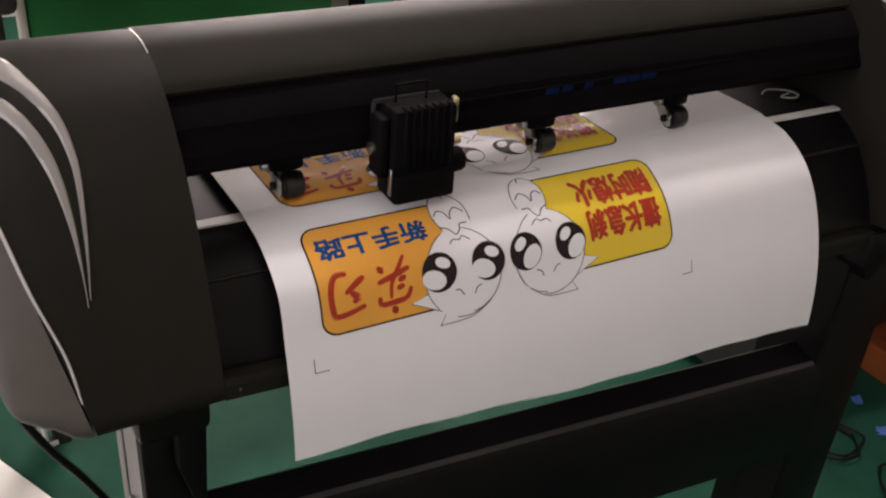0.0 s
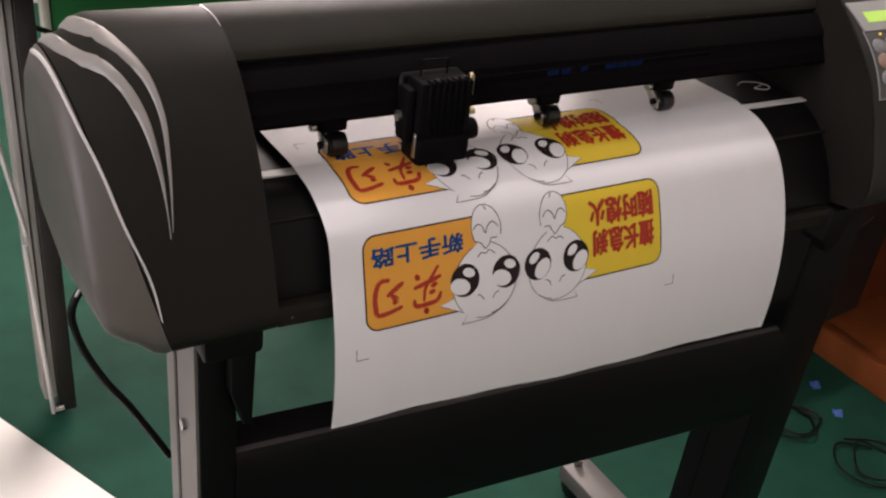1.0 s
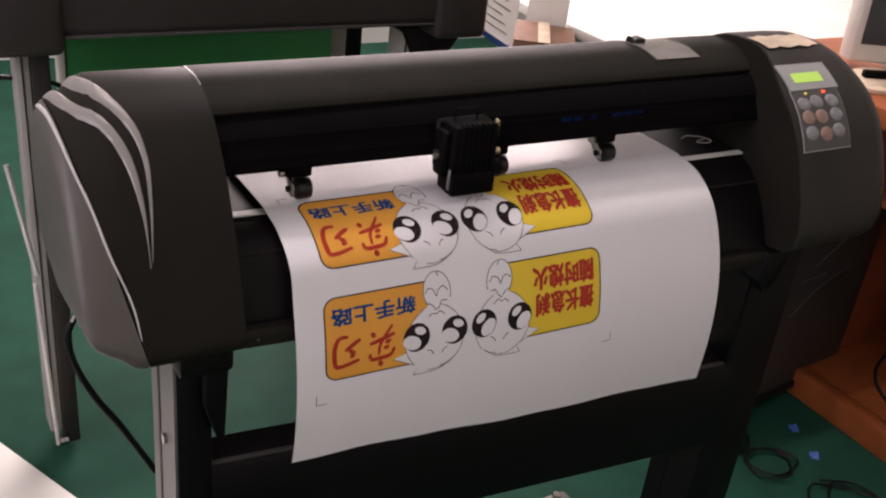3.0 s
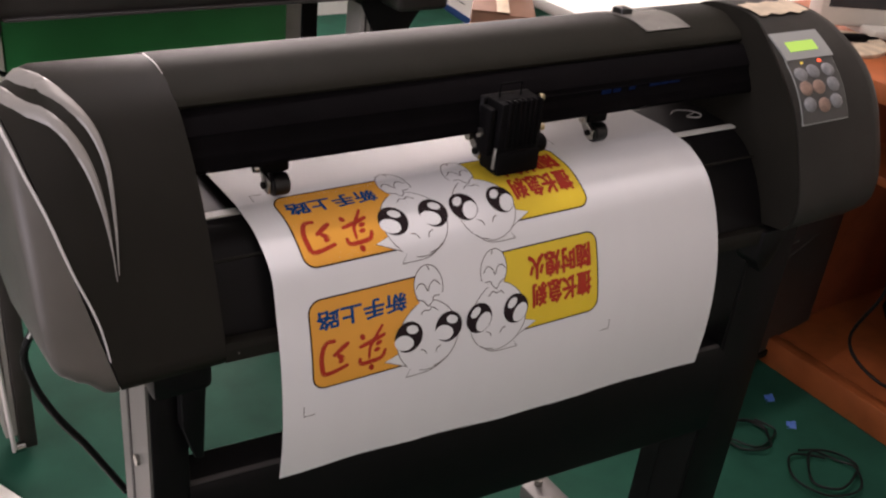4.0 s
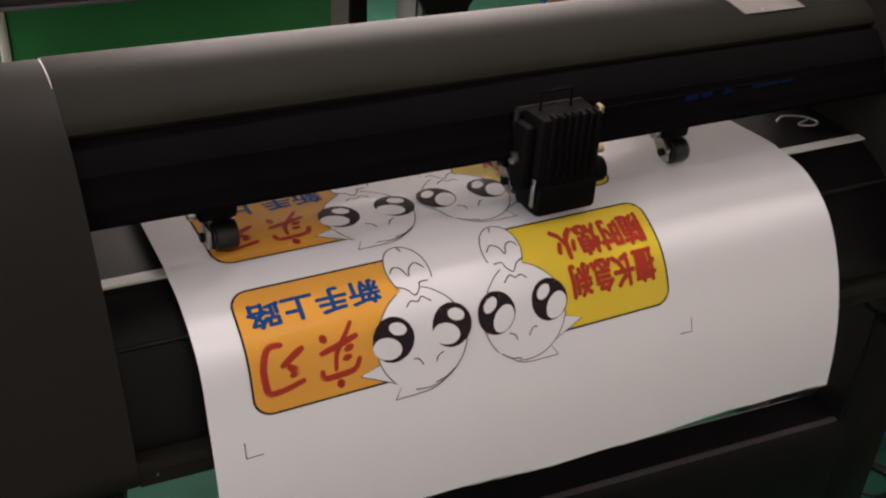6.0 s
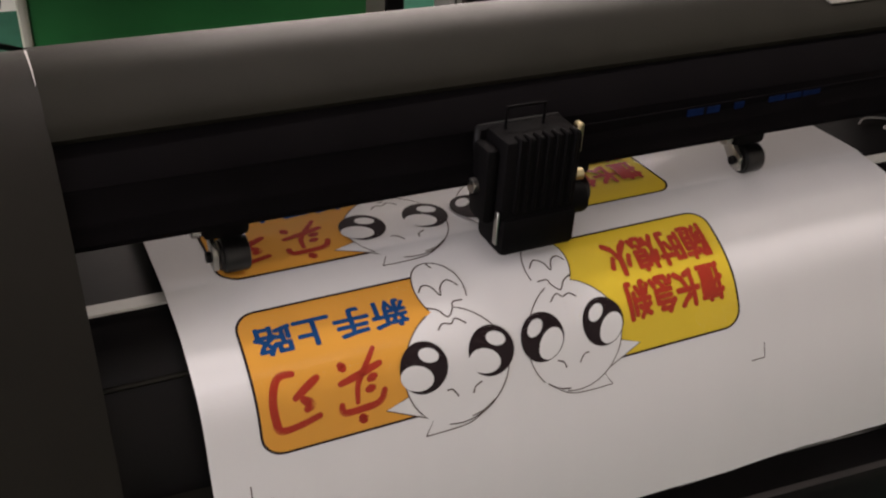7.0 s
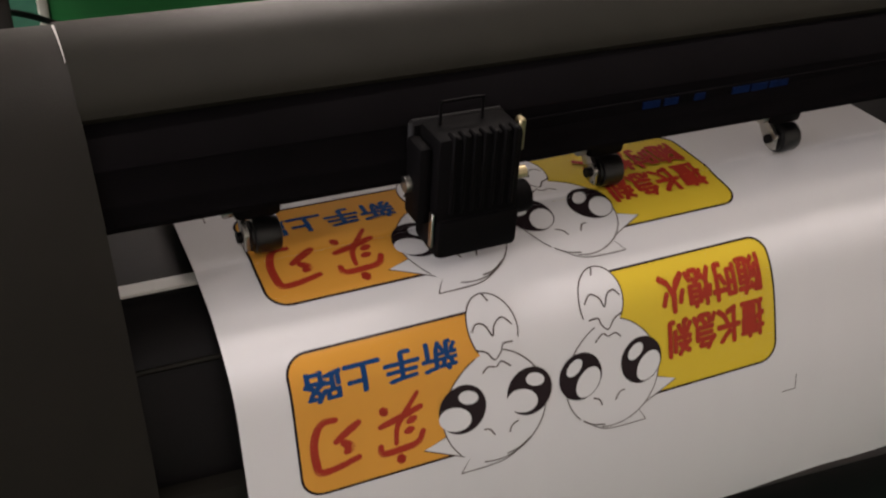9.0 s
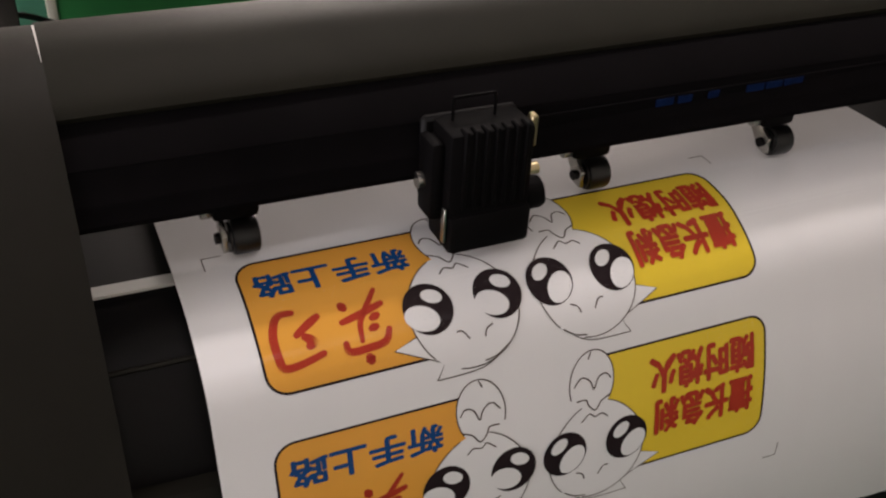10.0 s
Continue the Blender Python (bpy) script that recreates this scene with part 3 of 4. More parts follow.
def sheet_point(x, s):
    u = (x - SHEET_X0) / (SHEET_X1 - SHEET_X0)
    q = [np.interp(s, t[0], t[1][:, k]) for t in (ARC_L, ARC_R) for k in (0, 1)]
    return Vector((x, q[0] * (1 - u) + q[2] * u, q[1] * (1 - u) + q[3] * u))


def front_edge(x):
    """How far the sheet reaches at x."""
    u = (x - SHEET_X0) / (SHEET_X1 - SHEET_X0)
    return 0.2025 + 0.0225 * u + 0.0022 * math.sin(9.5 * u - 3.4) + 0.0007 * math.sin(31 * u)


def strip_pose(s):
    """The pose of a strip whose middle lies at s along the paper's way."""
    a, b = sheet_point(SHEET_X0, s), sheet_point(SHEET_X1, s)
    mid = (a + b) / 2
    xd = (b - a).normalized()
    xm = (SHEET_X0 + SHEET_X1) / 2
    td = sheet_point(xm, s + STEP / 2) - sheet_point(xm, s - STEP / 2)
    zd = xd.cross(-td).normalized()
    yd = zd.cross(xd)
    m = Matrix((xd, yd, zd)).transposed().to_4x4()
    m.translation = mid
    return m


def oval(cx, cs, a, b, turn=0.0, n=36, a0=0.0, a1=360.0):
    t = radians(turn)
    out = []
    full = a1 - a0 >= 360
    for k in range(n if full else n + 1):
        w = radians(a0 + (a1 - a0) * k / n)
        x, y = a * math.cos(w), b * math.sin(w)
        out.append((cx + x * math.cos(t) - y * math.sin(t), cs + x * math.sin(t) + y * math.cos(t)))
    return out


def round_rect(x0, x1, s0, s1, r, n=7):
    out = []
    for cx, cs, a in ((x1 - r, s1 - r, 0), (x0 + r, s1 - r, 90), (x0 + r, s0 + r, 180), (x1 - r, s0 + r, 270)):
        out += [(cx + r * math.cos(radians(a + 90 * k / n)), cs + r * math.sin(radians(a + 90 * k / n))) for k in range(n + 1)]
    return out


INKS = (M_SHEET, M_ORANGE, M_YELLOW, M_RED, M_BLUE, M_INK, M_LINE, M_FAINT)
LIFT = 0.00006
BRUSH = (
    ([(0.0756, 0.0851), (0.0700, 0.0850), (0.0666, 0.0885), (0.0643, 0.0964), (0.0646, 0.1060), (0.0662, 0.1106), (0.0740, 0.1105), (0.0854, 0.1078)], 0.0034),
    ([(0.0868, 0.0896), (0.0825, 0.0920), (0.0752, 0.0966)], 0.0034),
    ([(0.0788, 0.0982), (0.0820, 0.1012), (0.0800, 0.1030)], 0.0040),
    ([(0.0967, 0.1060), (0.0977, 0.1101), (0.1070, 0.1102), (0.1158, 0.1088), (0.1189, 0.1035)], 0.0032),
    ([(0.1063, 0.1146), (0.1068, 0.1162)], 0.0044),
    ([(0.0993, 0.0870), (0.1002, 0.0886)], 0.0040),
    ([(0.1173, 0.0822), (0.1130, 0.0878), (0.1086, 0.0935), (0.1057, 0.0985), (0.1047, 0.1064)], 0.0025),
    ([(0.1186, 0.0900), (0.1083, 0.0930), (0.0976, 0.0955)], 0.0032),
    ([(0.1122, 0.0964), (0.1150, 0.0954)], 0.0034),
    ([(0.1106, 0.1014), (0.1132, 0.1008)], 0.0034),
)


def build_print():
    """All that is printed, flat, in x and -s, each ink a little above the one below it."""
    bm = bmesh.new()

    def fill(pts, layer, ink):
        f = bm.faces.new([bm.verts.new((x, -s, layer * LIFT)) for x, s in pts])
        f.material_index = ink

    def line(pts, w, layer, ink, closed=False):
        p = [Vector((x, -s, 0)) for x, s in pts]
        n = len(p)
        a = []
        for i in range(n):
            d = (p[(i + 1) % n] - p[i - 1]) if closed else (p[min(i + 1, n - 1)] - p[max(i - 1, 0)])
            o = Vector((-d.y, d.x, 0)).normalized() * w / 2
            a.append([bm.verts.new(p[i] + o * q + Vector((0, 0, layer * LIFT))) for q in (-1, 1)])
        for i in range(n if closed else n - 1):
            b = a[(i + 1) % n]
            bm.faces.new((a[i][0], a[i][1], b[1], b[0])).material_index = ink

    def words(text, x0, x1, s0, s1, layer, ink, bold=0.0, shear=0.0):
        """Writing turned upside down, fitted to a box of the sheet."""
        cu = bpy.data.curves.new("words", "FONT")
        cu.body, cu.shear, cu.resolution_u = text, shear, 2
        ob = new("words", cu)
        me = bpy.data.meshes.new_from_object(ob.evaluated_get(bpy.context.evaluated_depsgraph_get()))
        bpy.data.objects.remove(ob)
        bpy.data.curves.remove(cu)
        co = np.array([v.co[:2] for v in me.vertices])
        lo, hi = co.min(0), co.max(0)
        turns = [(0.0, 0.0)] + [(bold * math.cos(radians(a)), bold * math.sin(radians(a))) for a in range(0, 360, 60)]
        for q, (dx, ds) in enumerate(turns if bold else turns[:1]):
            at = [bm.verts.new((x1 + dx - (x1 - x0) * (p[0] - lo[0]) / (hi[0] - lo[0]), -(s0 + ds + (s1 - s0) * (p[1] - lo[1]) / (hi[1] - lo[1])), (layer + q * 0.12) * LIFT)) for p in co]
            for f in me.polygons:
                if len(set(f.vertices)) > 2:
                    bm.faces.new([at[i] for i in f.vertices]).material_index = ink
        bpy.data.meshes.remove(me)

    for d, e in ((0.0, 0.0), (-0.0972, 0.0020)):
        # orange and yellow plates with dark outlines
        for x0, x1, s0, s1, ink in ((0.0568, 0.160, 0.0497, 0.1222, 1), (0.226, 0.3372, 0.0466, 0.1206, 2)):
            rim = round_rect(x0 + e, x1 + (e if ink == 1 else -e / 2), s0 + d, s1 + d, 0.0105)
            fill(rim, 1, ink)
            line(rim, 0.0013, 2, 5, True)
        for cx, q in ((0.1590 + e, 1), (0.2276 + e * 0.8, -1)):
            # plain ovals, lobes and spikes in place of the printed figures
            pen = 7 if q < 0 else 6
            spike = [(cx + x * q, y + d) for x, y in ((-0.0265, 0.1100), (-0.0405, 0.1148), (-0.0160, 0.1262), (-0.0210, 0.1343), (0.0040, 0.1332), (0.0180, 0.1243), (0.0, 0.1150))]
            fill(spike, 3, 0)
            line(spike[:4], 0.0006, 5, pen)
            line([(p.x, p.y) for p in spline([(x, y, 0) for x, y in spike[3:6]], 5)], 0.0006, 5, pen)
            lobe = oval(cx + 0.0025 * q, 0.0600 + d, 0.0132, 0.0182, -8 * q)
            fill(lobe, 4, 0)
            line(oval(cx + 0.0025 * q, 0.0600 + d, 0.0132, 0.0182, -8 * q, 30, 150, 390), 0.0007, 5, 6)
            head = [(cx + (x - cx) * (1 - 0.15 * max(0, (0.1015 + d - y) / 0.03) ** 1.6), y) for x, y in oval(cx - 0.0004 * q, 0.1015 + d, 0.0290, 0.0306, 0, 48)]
            fill(head, 6, 0)
            for k0, k1, p_ in ((0, 14, pen), (18, 24, 7), (23, 33, 6), (38, 48, pen)):
                line((head + head[:1])[k0:k1 + 1], 0.00065, 7, p_)
            # short strokes on lobe and head
            for st in ([(-0.0090, 0.0600), (-0.0060, 0.0565), (-0.0015, 0.0580), (0.0015, 0.0640), (0.0035, 0.0590), (0.0085, 0.0560), (0.0130, 0.0605)], [(-0.0085, 0.0690), (-0.0030, 0.0715), (0.0010, 0.0762), (0.0050, 0.0725), (0.0065, 0.0690), (0.0120, 0.0690)],
                       [(0.0022, 0.0425), (0.0040, 0.0465)], [(-0.0064, 0.0818), (-0.0030, 0.0790), (0.0015, 0.0800), (0.0045, 0.0777), (0.0095, 0.0816)],
                       [(-0.0076, 0.1126), (-0.0045, 0.1130), (-0.0015, 0.1173)], [(0.0068, 0.1180), (0.0082, 0.1145), (0.0120, 0.1126)], [(0.0050, 0.1300), (0.0120, 0.1285), (0.0185, 0.1243)]):
                line([(p.x, p.y) for p in spline([(cx + x * q, y + d, 0) for x, y in st], 4)], 0.0008, 7, 6)
            for ex in (-0.0184, 0.0192):
                ex, ey = cx + ex * q, 0.0982 + d
                fill(oval(ex, ey, 0.0129, 0.0133, 0, 40), 8, 5)
                fill(oval(ex - 0.0044 * q, ey + 0.0043, 0.0090, 0.0064, 22 if q > 0 else -52), 9, 0)
                fill(oval(ex + 0.0035 * q, ey - 0.0057, 0.0055, 0.0036, 22 if q > 0 else -40), 9, 0)
        words("新手上路", 0.0630 + e, 0.1400 + e, 0.0598 + d, 0.0745 + d, 3, 4, 0.0006)
        # two brushed characters, stroke by stroke, each with its widest breadth
        for st, w in BRUSH:
            p = spline([(x + e, s + d, 0) for x, s in st], 6)
            n_ = len(p) - 1
            for i in range(n_):
                wa, wb = (1.2 * w * (0.62 + 0.38 * math.sin(math.pi * (0.12 + 0.76 * (i + k) / n_))) for k in (0, 1))
                t_ = (p[min(i + 2, n_)] - p[max(i - 1, 0)]).normalized()
                o_ = Vector((-t_.y, t_.x, 0)) / 2
                a, b = p[i], p[i + 1]
                fill([(v.x, v.y) for v in (a - o_ * wa, a + o_ * wa, b + o_ * wb, b - o_ * wb)], 3 + 0.1 * (i % 2), 3)
            for tip in (p[0], p[-1]):
                fill(oval(tip.x, tip.y, w * 0.47, w * 0.47, 0, 10), 3.3, 3)
        words("擅长急刹", 0.2645, 0.3285, 0.0815 + d, 0.1026 + d, 9, 3, 0.00085)
        words("随时熄火", 0.2612, 0.3285, 0.0560 + d, 0.0772 + d, 9, 3, 0.00085)
    # crop marks
    for cx, cs, ax, ay in ((0.0487, 0.1440, 1, -1), (0.3540, 0.1447, -1, -1), (0.0464, -0.0578, 1, 1), (0.3490, -0.0655, -1, 1)):
        line([(cx + 0.0095 * ax, cs), (cx, cs)], 0.0006, 1, 6)
        line([(cx, cs), (cx, cs + 0.0095 * ay)], 0.0006, 1, 6)
    n = round((S_FRONT - S_BACK) / STEP)
    bm.normal_update()
    bmesh.ops.triangulate(bm, faces=[f for f in bm.faces if len(f.verts) > 4])
    for k in range(1, n):
        s = S_BACK + k * STEP
        if -0.075 < s < 0.155:
            bmesh.ops.bisect_plane(bm, geom=list(bm.verts) + list(bm.edges) + list(bm.faces), plane_co=(0, -s, 0), plane_no=(0, 1, 0), dist=1e-7)
    cells = {}
    for f in bm.faces:
        k = int((-f.calc_center_median().y - S_BACK) / STEP)
        cells.setdefault(k, []).append(([(v.co.x, v.co.y, v.co.z) for v in f.verts], f.material_index))
    bm.free()
    return cells, n


def build_sheet():
    sh = thing("printed_vinyl_sheet", "glossy white vinyl sheet with printed sticker artwork, fed over the platen", "vinyl sheet")
    cells, n = build_print()
    xm, w, t = (SHEET_X0 + SHEET_X1) / 2, (SHEET_X1 - SHEET_X0) / 2, 0.0003
    strips = []
    for k in range(n):
        s = S_BACK + (k + 0.5) * STEP
        hy = STEP / 2 + 0.000005
        vs, fs, ms = [], [], []

        def quad(p, m_):
            i = len(vs)
            vs.extend(p)
            fs.append(tuple(range(i, i + len(p))))
            ms.append(m_)

        # the front edge is cut askew and a little wavy, so the last strips are short
        cols = [-w + 2 * w * i / 24 for i in range(25)] if s > 0.19 else [-w, w]
        ends = [max(-hy, min(hy, s - front_edge(x + xm))) for x in cols]
        for xa, xb, ya, yb in zip(cols, cols[1:], ends, ends[1:]):
            if ya >= hy and yb >= hy:
                continue
            b = [(xa, ya, 0), (xb, yb, 0), (xb, hy, 0), (xa, hy, 0)]
            lo = [(x, y, -t) for x, y, _ in b]
            quad(b, 0)
            quad(lo[::-1], 0)
            for i in ((0,) if s > 0.19 else ()) + ((1,) if xb == w else ()) + ((2,) if k == 0 else ()) + ((3,) if xa == -w else ()):
                j = (i + 1) % 4
                quad([lo[i], lo[j], b[j], b[i]], 0)
        for pts, m_ in cells.get(k, ()):
            p = [Vector((x - xm, y + s, z)) for x, y, z in pts]
            nz = sum((p[i].x * p[(i + 1) % len(p)].y - p[(i + 1) % len(p)].x * p[i].y) for i in range(len(p)))
            quad(p if nz > 0 else p[::-1], m_)
        if not fs:
            continue
        me = bpy.data.meshes.new("strip")
        me.from_pydata(vs, [], fs)
        for mm in INKS:
            me.materials.append(mm)
        me.polygons.foreach_set("material_index", ms)
        # the top follows the paper's bend, as it lies at mid-feed
        here = strip_pose(s + 0.02).to_3x3()
        e0, e1 = (here.transposed() @ strip_pose(s + 0.02 + q * STEP / 2).to_3x3().col[2] for q in (-1, 1))
        nor = []
        for f in me.polygons:
            for li in f.loop_indices:
                v = me.vertices[me.loops[li].vertex_index].co
                if f.normal.z > 0.5:
                    u = min(max(0.5 - v.y / STEP, 0), 1)
                    nor.append((e0 * (1 - u) + e1 * u).normalized())
                else:
                    nor.append(f.normal.copy())
        me.shade_smooth()
        me.normals_split_custom_set(nor)
        ob = new("strip", me)
        ob.parent = sh
        strips.append((s, ob))
    return strips


sheet_strips = build_sheet()


# ---- the rest of the workshop ----
def build_second_plotter():
    p = thing("plotter_on_stand", "second black plotter on a stand behind the first", "plotter", Matrix.Translation((0.3, 0.82, FLOOR)))
    inv = p.matrix_world.inverted()

    def put(name, bm, material, parent=None, label="", smooth=True):
        bmesh.ops.transform(bm, matrix=inv, verts=bm.verts)
        return part(name, bm, material, parent or p, label, smooth=smooth)

    put("plotter_body", box(-0.10, 0.68, 0.70, 0.94, 0.796, 0.96, 0.02, 4), M_FAR, label="dark plotter body")
    put("lower_rail", box(0.008, 0.62, 0.697, 0.71, 0.800, 0.8045, 0.001, 1), M_BOX, label="worn metal rail")
    put("end_block", box(-0.13, 0.006, 0.69, 0.93, 0.777, 0.95, 0.012, 3), M_FAR, label="charcoal end block")
    put("end_block", box(0.60, 0.70, 0.69, 0.93, 0.775, 0.95, 0.012, 3), M_FAR, label="charcoal end block")
    for lx in (-0.054, 0.570):
        leg = put("stand_leg", box(lx + 0.020, lx + 0.047, 0.752, 0.812, FLOOR + 0.012, 0.800, 0.003), M_FAR, label="dark stand leg")
        put("leg_side_plate", box(lx, lx + 0.0195, 0.757, 0.806, FLOOR + 0.04, 0.800, 0.002), M_POST, leg, "pale side plate of the leg, greyed for light from the left")
        put("leg_groove", box(lx + 0.008, lx + 0.0105, 0.7555, 0.757, FLOOR + 0.04, 0.796), M_FAR, leg, smooth=False)
        put("leg_bolt", rod((lx + 0.010, 0.75, FLOOR + 0.022), (lx + 0.026, 0.75, FLOOR + 0.022), 0.009, n=14), M_STEEL, leg)
    put("knee_bracket", plate([(0.565, 0.75, 0.782), (0.70, 0.75, 0.782), (0.665, 0.75, 0.735), (0.645, 0.75, 0.66), (0.60, 0.75, 0.66), (0.592, 0.75, 0.73)], (0, 1, 0), 0.06, 0.003), M_BLACK, label="black knee bracket")
    put("stand_cable", tube([(-0.30, 0.75, 0.80), (-0.12, 0.76, 0.74), (0.0, 0.85, 0.69), (0.08, 0.88, 0.64)], 0.004), M_CABLE, label="black cable")


def build_board():
    b = thing("green_board", "dark green board with a cream edge strip hung behind a plotter", "board", Matrix.Translation((0.28, 0.93, FLOOR)))
    part("board_face", box(-0.237, 0.234, -0.010, 0.010, 0.34, 0.80, 0.002, 1), M_BOARD, b)
    part("edge_strip", box(-0.250, -0.238, -0.014, 0.014, 0.33, 0.80, 0.003, 2), M_TRIM, b, "cream edge strip")
    q = thing("stand_post", "pale grey steel post with a dark side", "post", Matrix.Translation((0.555, 0.96, FLOOR)))
    part("pale_post", box(-0.038, -0.002, -0.02, 0.02, 0, 0.80, 0.002, 1), M_POST, q)
    part("dark_post", box(-0.001, 0.030, -0.022, 0.022, 0, 0.80, 0.002, 1), M_BLACK, q)
    f = part("castor_foot", box(-0.03, 0.03, -0.03, 0.36, 0.05, 0.075, 0.006), M_BLACK, q)
    part("castor", rod((0.0, 0.34, 0.027), (0.024, 0.34, 0.027), 0.027, r=0.004), M_LEGSIDE, f, "grey castor wheel")


def build_edge_highlights():
    """Two thin pale rods that stand in for bright edge highlights on the rear stand."""
    for a, b in (((-0.085, 0.70, 0.62), (-0.055, 0.73, 0.42)), ((-0.060, 0.72, 0.41), (-0.045, 0.745, FLOOR + 0.02))):
        t = thing("edge_highlight", "thin pale rod in place of an edge highlight on a stand leg", "batten")
        part("batten", rod(a, b, 0.004, n=8), M_EDGE, t)


def build_white_panel():
    t = thing("poster_board", "large white sheet of board lying on the floor", "board", Matrix.Translation((-0.25, 0.45, FLOOR)))
    pts = [(0.112, 0.365, 0.0), (0.248, 0.075, 0.0), (-0.02, -0.42, 0.0), (-0.55, -0.25, 0.0), (-0.40, 0.55, 0.0)]
    part("board_sheet", plate(pts, (0, 0, 1), 0.008, 0.0015), M_PAPER, t)


def build_desk():
    d = thing("wooden_desk", "orange-brown wooden desk beside the plotter", "desk", Matrix.Translation((1.6, 0.3, FLOOR)))
    inv = d.matrix_world.inverted()

    def put(name, bm, material, parent=None, label="", smooth=True):
        bmesh.ops.transform(bm, matrix=inv, verts=bm.verts)
        return part(name, bm, material, parent or d, label, smooth=smooth)

    put("desktop", plate([(1.25, -0.45, 0.715), (2.15, -0.45, 0.715), (2.15, 0.66, 0.715), (1.42, 0.66, 0.715), (1.25, 0.45, 0.715)], (0, 0, 1), 0.035, 0.004), M_DESK, label="orange wood desktop")
    put("plinth", box(1.395, 1.428, -0.42, 0.40, FLOOR, FLOOR + 0.062, 0.003), M_DESK, label="orange wood plinth board")
    put("bottom_shelf", box(1.428, 2.1, -0.42, 0.62, FLOOR + 0.036, FLOOR + 0.056, 0.002), M_DESK, label="wood bottom shelf")
    put("side_panel", box(1.43, 2.1, 0.40, 0.425, FLOOR, 0.715, 0.002), M_DESKDARK, label="brown wood side panel")
    put("back_panel", box(1.98, 2.0, -0.42, 0.62, FLOOR, 0.715, 0.002), M_DESKDARK, label="brown wood back panel")
    put("side_panel", box(1.43, 2.1, -0.44, -0.42, FLOOR, 0.715, 0.002), M_DESKDARK, label="brown wood side panel")
    put("middle_shelf", box(1.46, 1.98, -0.42, 0.40, 0.50, 0.518, 0.002), M_DESK, label="wood shelf")
    # things on and under the desk
    mon = thing("computer_monitor", "beige computer monitor with a dark screen on the desk", "monitor", pose(1.587, 0.405, 0.75, -4, 0, -25))
    part("monitor_case", box(-0.20, 0.20, -0.02, 0.03, 0.012, 0.33, 0.008), M_BEIGE, mon)
    part("screen", box(-0.186, 0.186, -0.0225, -0.0205, 0.048, 0.315), M_SCREEN, mon, "dark screen", smooth=False)
    part("monitor_foot", box(-0.11, 0.11, -0.07, 0.10, 0.0, 0.018, 0.006), M_BEIGE, mon)
    part("monitor_neck", box(-0.03, 0.03, 0.0, 0.03, 0.015, 0.06, 0.004), M_BEIGE, mon)
    kb = thing("control_box", "small white plastic box with a cable on the desk", "box", pose(1.50, 0.285, 0.75, 0, 0, 25))
    part("box_shell", box(-0.06, 0.06, -0.035, 0.035, 0, 0.028, 0.006), M_BEIGE, kb)
    part("box_cable", tube([(0.06, 0, 0.01), (0.10, -0.03, 0.006), (0.13, -0.12, 0.006), (0.22, -0.20, 0.006)], 0.004), M_CABLE, kb)
    pad = thing("cork_pad", "tan oval pad on the desk", "pad", pose(1.385, 0.385, 0.75, 0, 0, 20))
    bm = rod((0, 0, 0), (0, 0, 0.008), 0.09, n=36, r=0.002)
    bmesh.ops.scale(bm, vec=(1.0, 0.7, 1), verts=bm.verts)
    part("pad_disc", bm, M_STICK, pad)
    tool = thing("black_tool", "small black plastic tool on the pad", "tool", pose(1.385, 0.39, 0.758, 0, 0, -20))
    part("tool_grip", box(-0.035, 0.035, -0.008, 0.008, 0, 0.014, 0.004), M_CARR, tool)
    part("tool_tip", rod((0.035, 0, 0.007), (0.06, 0, 0.007), 0.004, 0.002), M_CARR, tool)
    t2 = thing("black_stapler", "black hand tool at the edge of the desk", "tool", pose(1.36, 0.20, 0.75, 0, 0, 30))
    part("stapler_base", box(-0.05, 0.05, -0.015, 0.015, 0, 0.012, 0.003), M_CARR, t2)
    part("stapler_arm", box(-0.05, 0.045, -0.013, 0.013, 0.016, 0.034, 0.006), M_CARR, t2)
    roll = thing("cream_roll", "cream paper roll on the desk shelf", "roll", pose(1.60, 0.28, 0.518))
    part("roll_body", rod((0, 0, 0), (0, 0, 0.12), 0.045, 0.038, n=32, r=0.006), M_CREAM, roll)
    part("roll_core", rod((0, 0, 0.118), (0, 0, 0.123), 0.018, n=24), M_CARD, roll)
    bin_ = thing("black_bag", "black bag standing under the desk", "bag", pose(1.66, 0.10, FLOOR + 0.056))
    bm = bmesh.new()
    bmesh.ops.create_icosphere(bm, subdivisions=4, radius=1)
    for v in bm.verts:
        k = 1 + 0.12 * noise.noise(v.co * 2.2) + 0.04 * noise.noise(v.co * 7)
        v.co = Vector((v.co.x * 0.15 * k, v.co.y * 0.17 * k, max(0.0, (v.co.z + 0.9) * 0.13 * k)))
    part("bag_body", bm, M_CARR, bin_)
    part("bag_strap", tube([(-0.10, 0, 0.20), (-0.12, -0.05, 0.30), (0.0, -0.06, 0.33), (0.10, 0, 0.21)], 0.006), M_CABLE, bin_)
    case = thing("computer_case", "dark grey computer case standing on the floor", "computer", pose(1.30, 0.56, FLOOR, 0, 0, 6))
    part("case_body", box(-0.22, 0.24, -0.20, 0.22, 0.02, 0.46, 0.008), M_BOX, case)
    part("case_trim", box(-0.22, 0.24, -0.206, -0.200, 0.02, 0.035, 0.002), M_CAP, case)
    part("side_badge", box(-0.02, 0.07, -0.202, -0.2005, 0.30, 0.303), M_LEGSIDE, case)
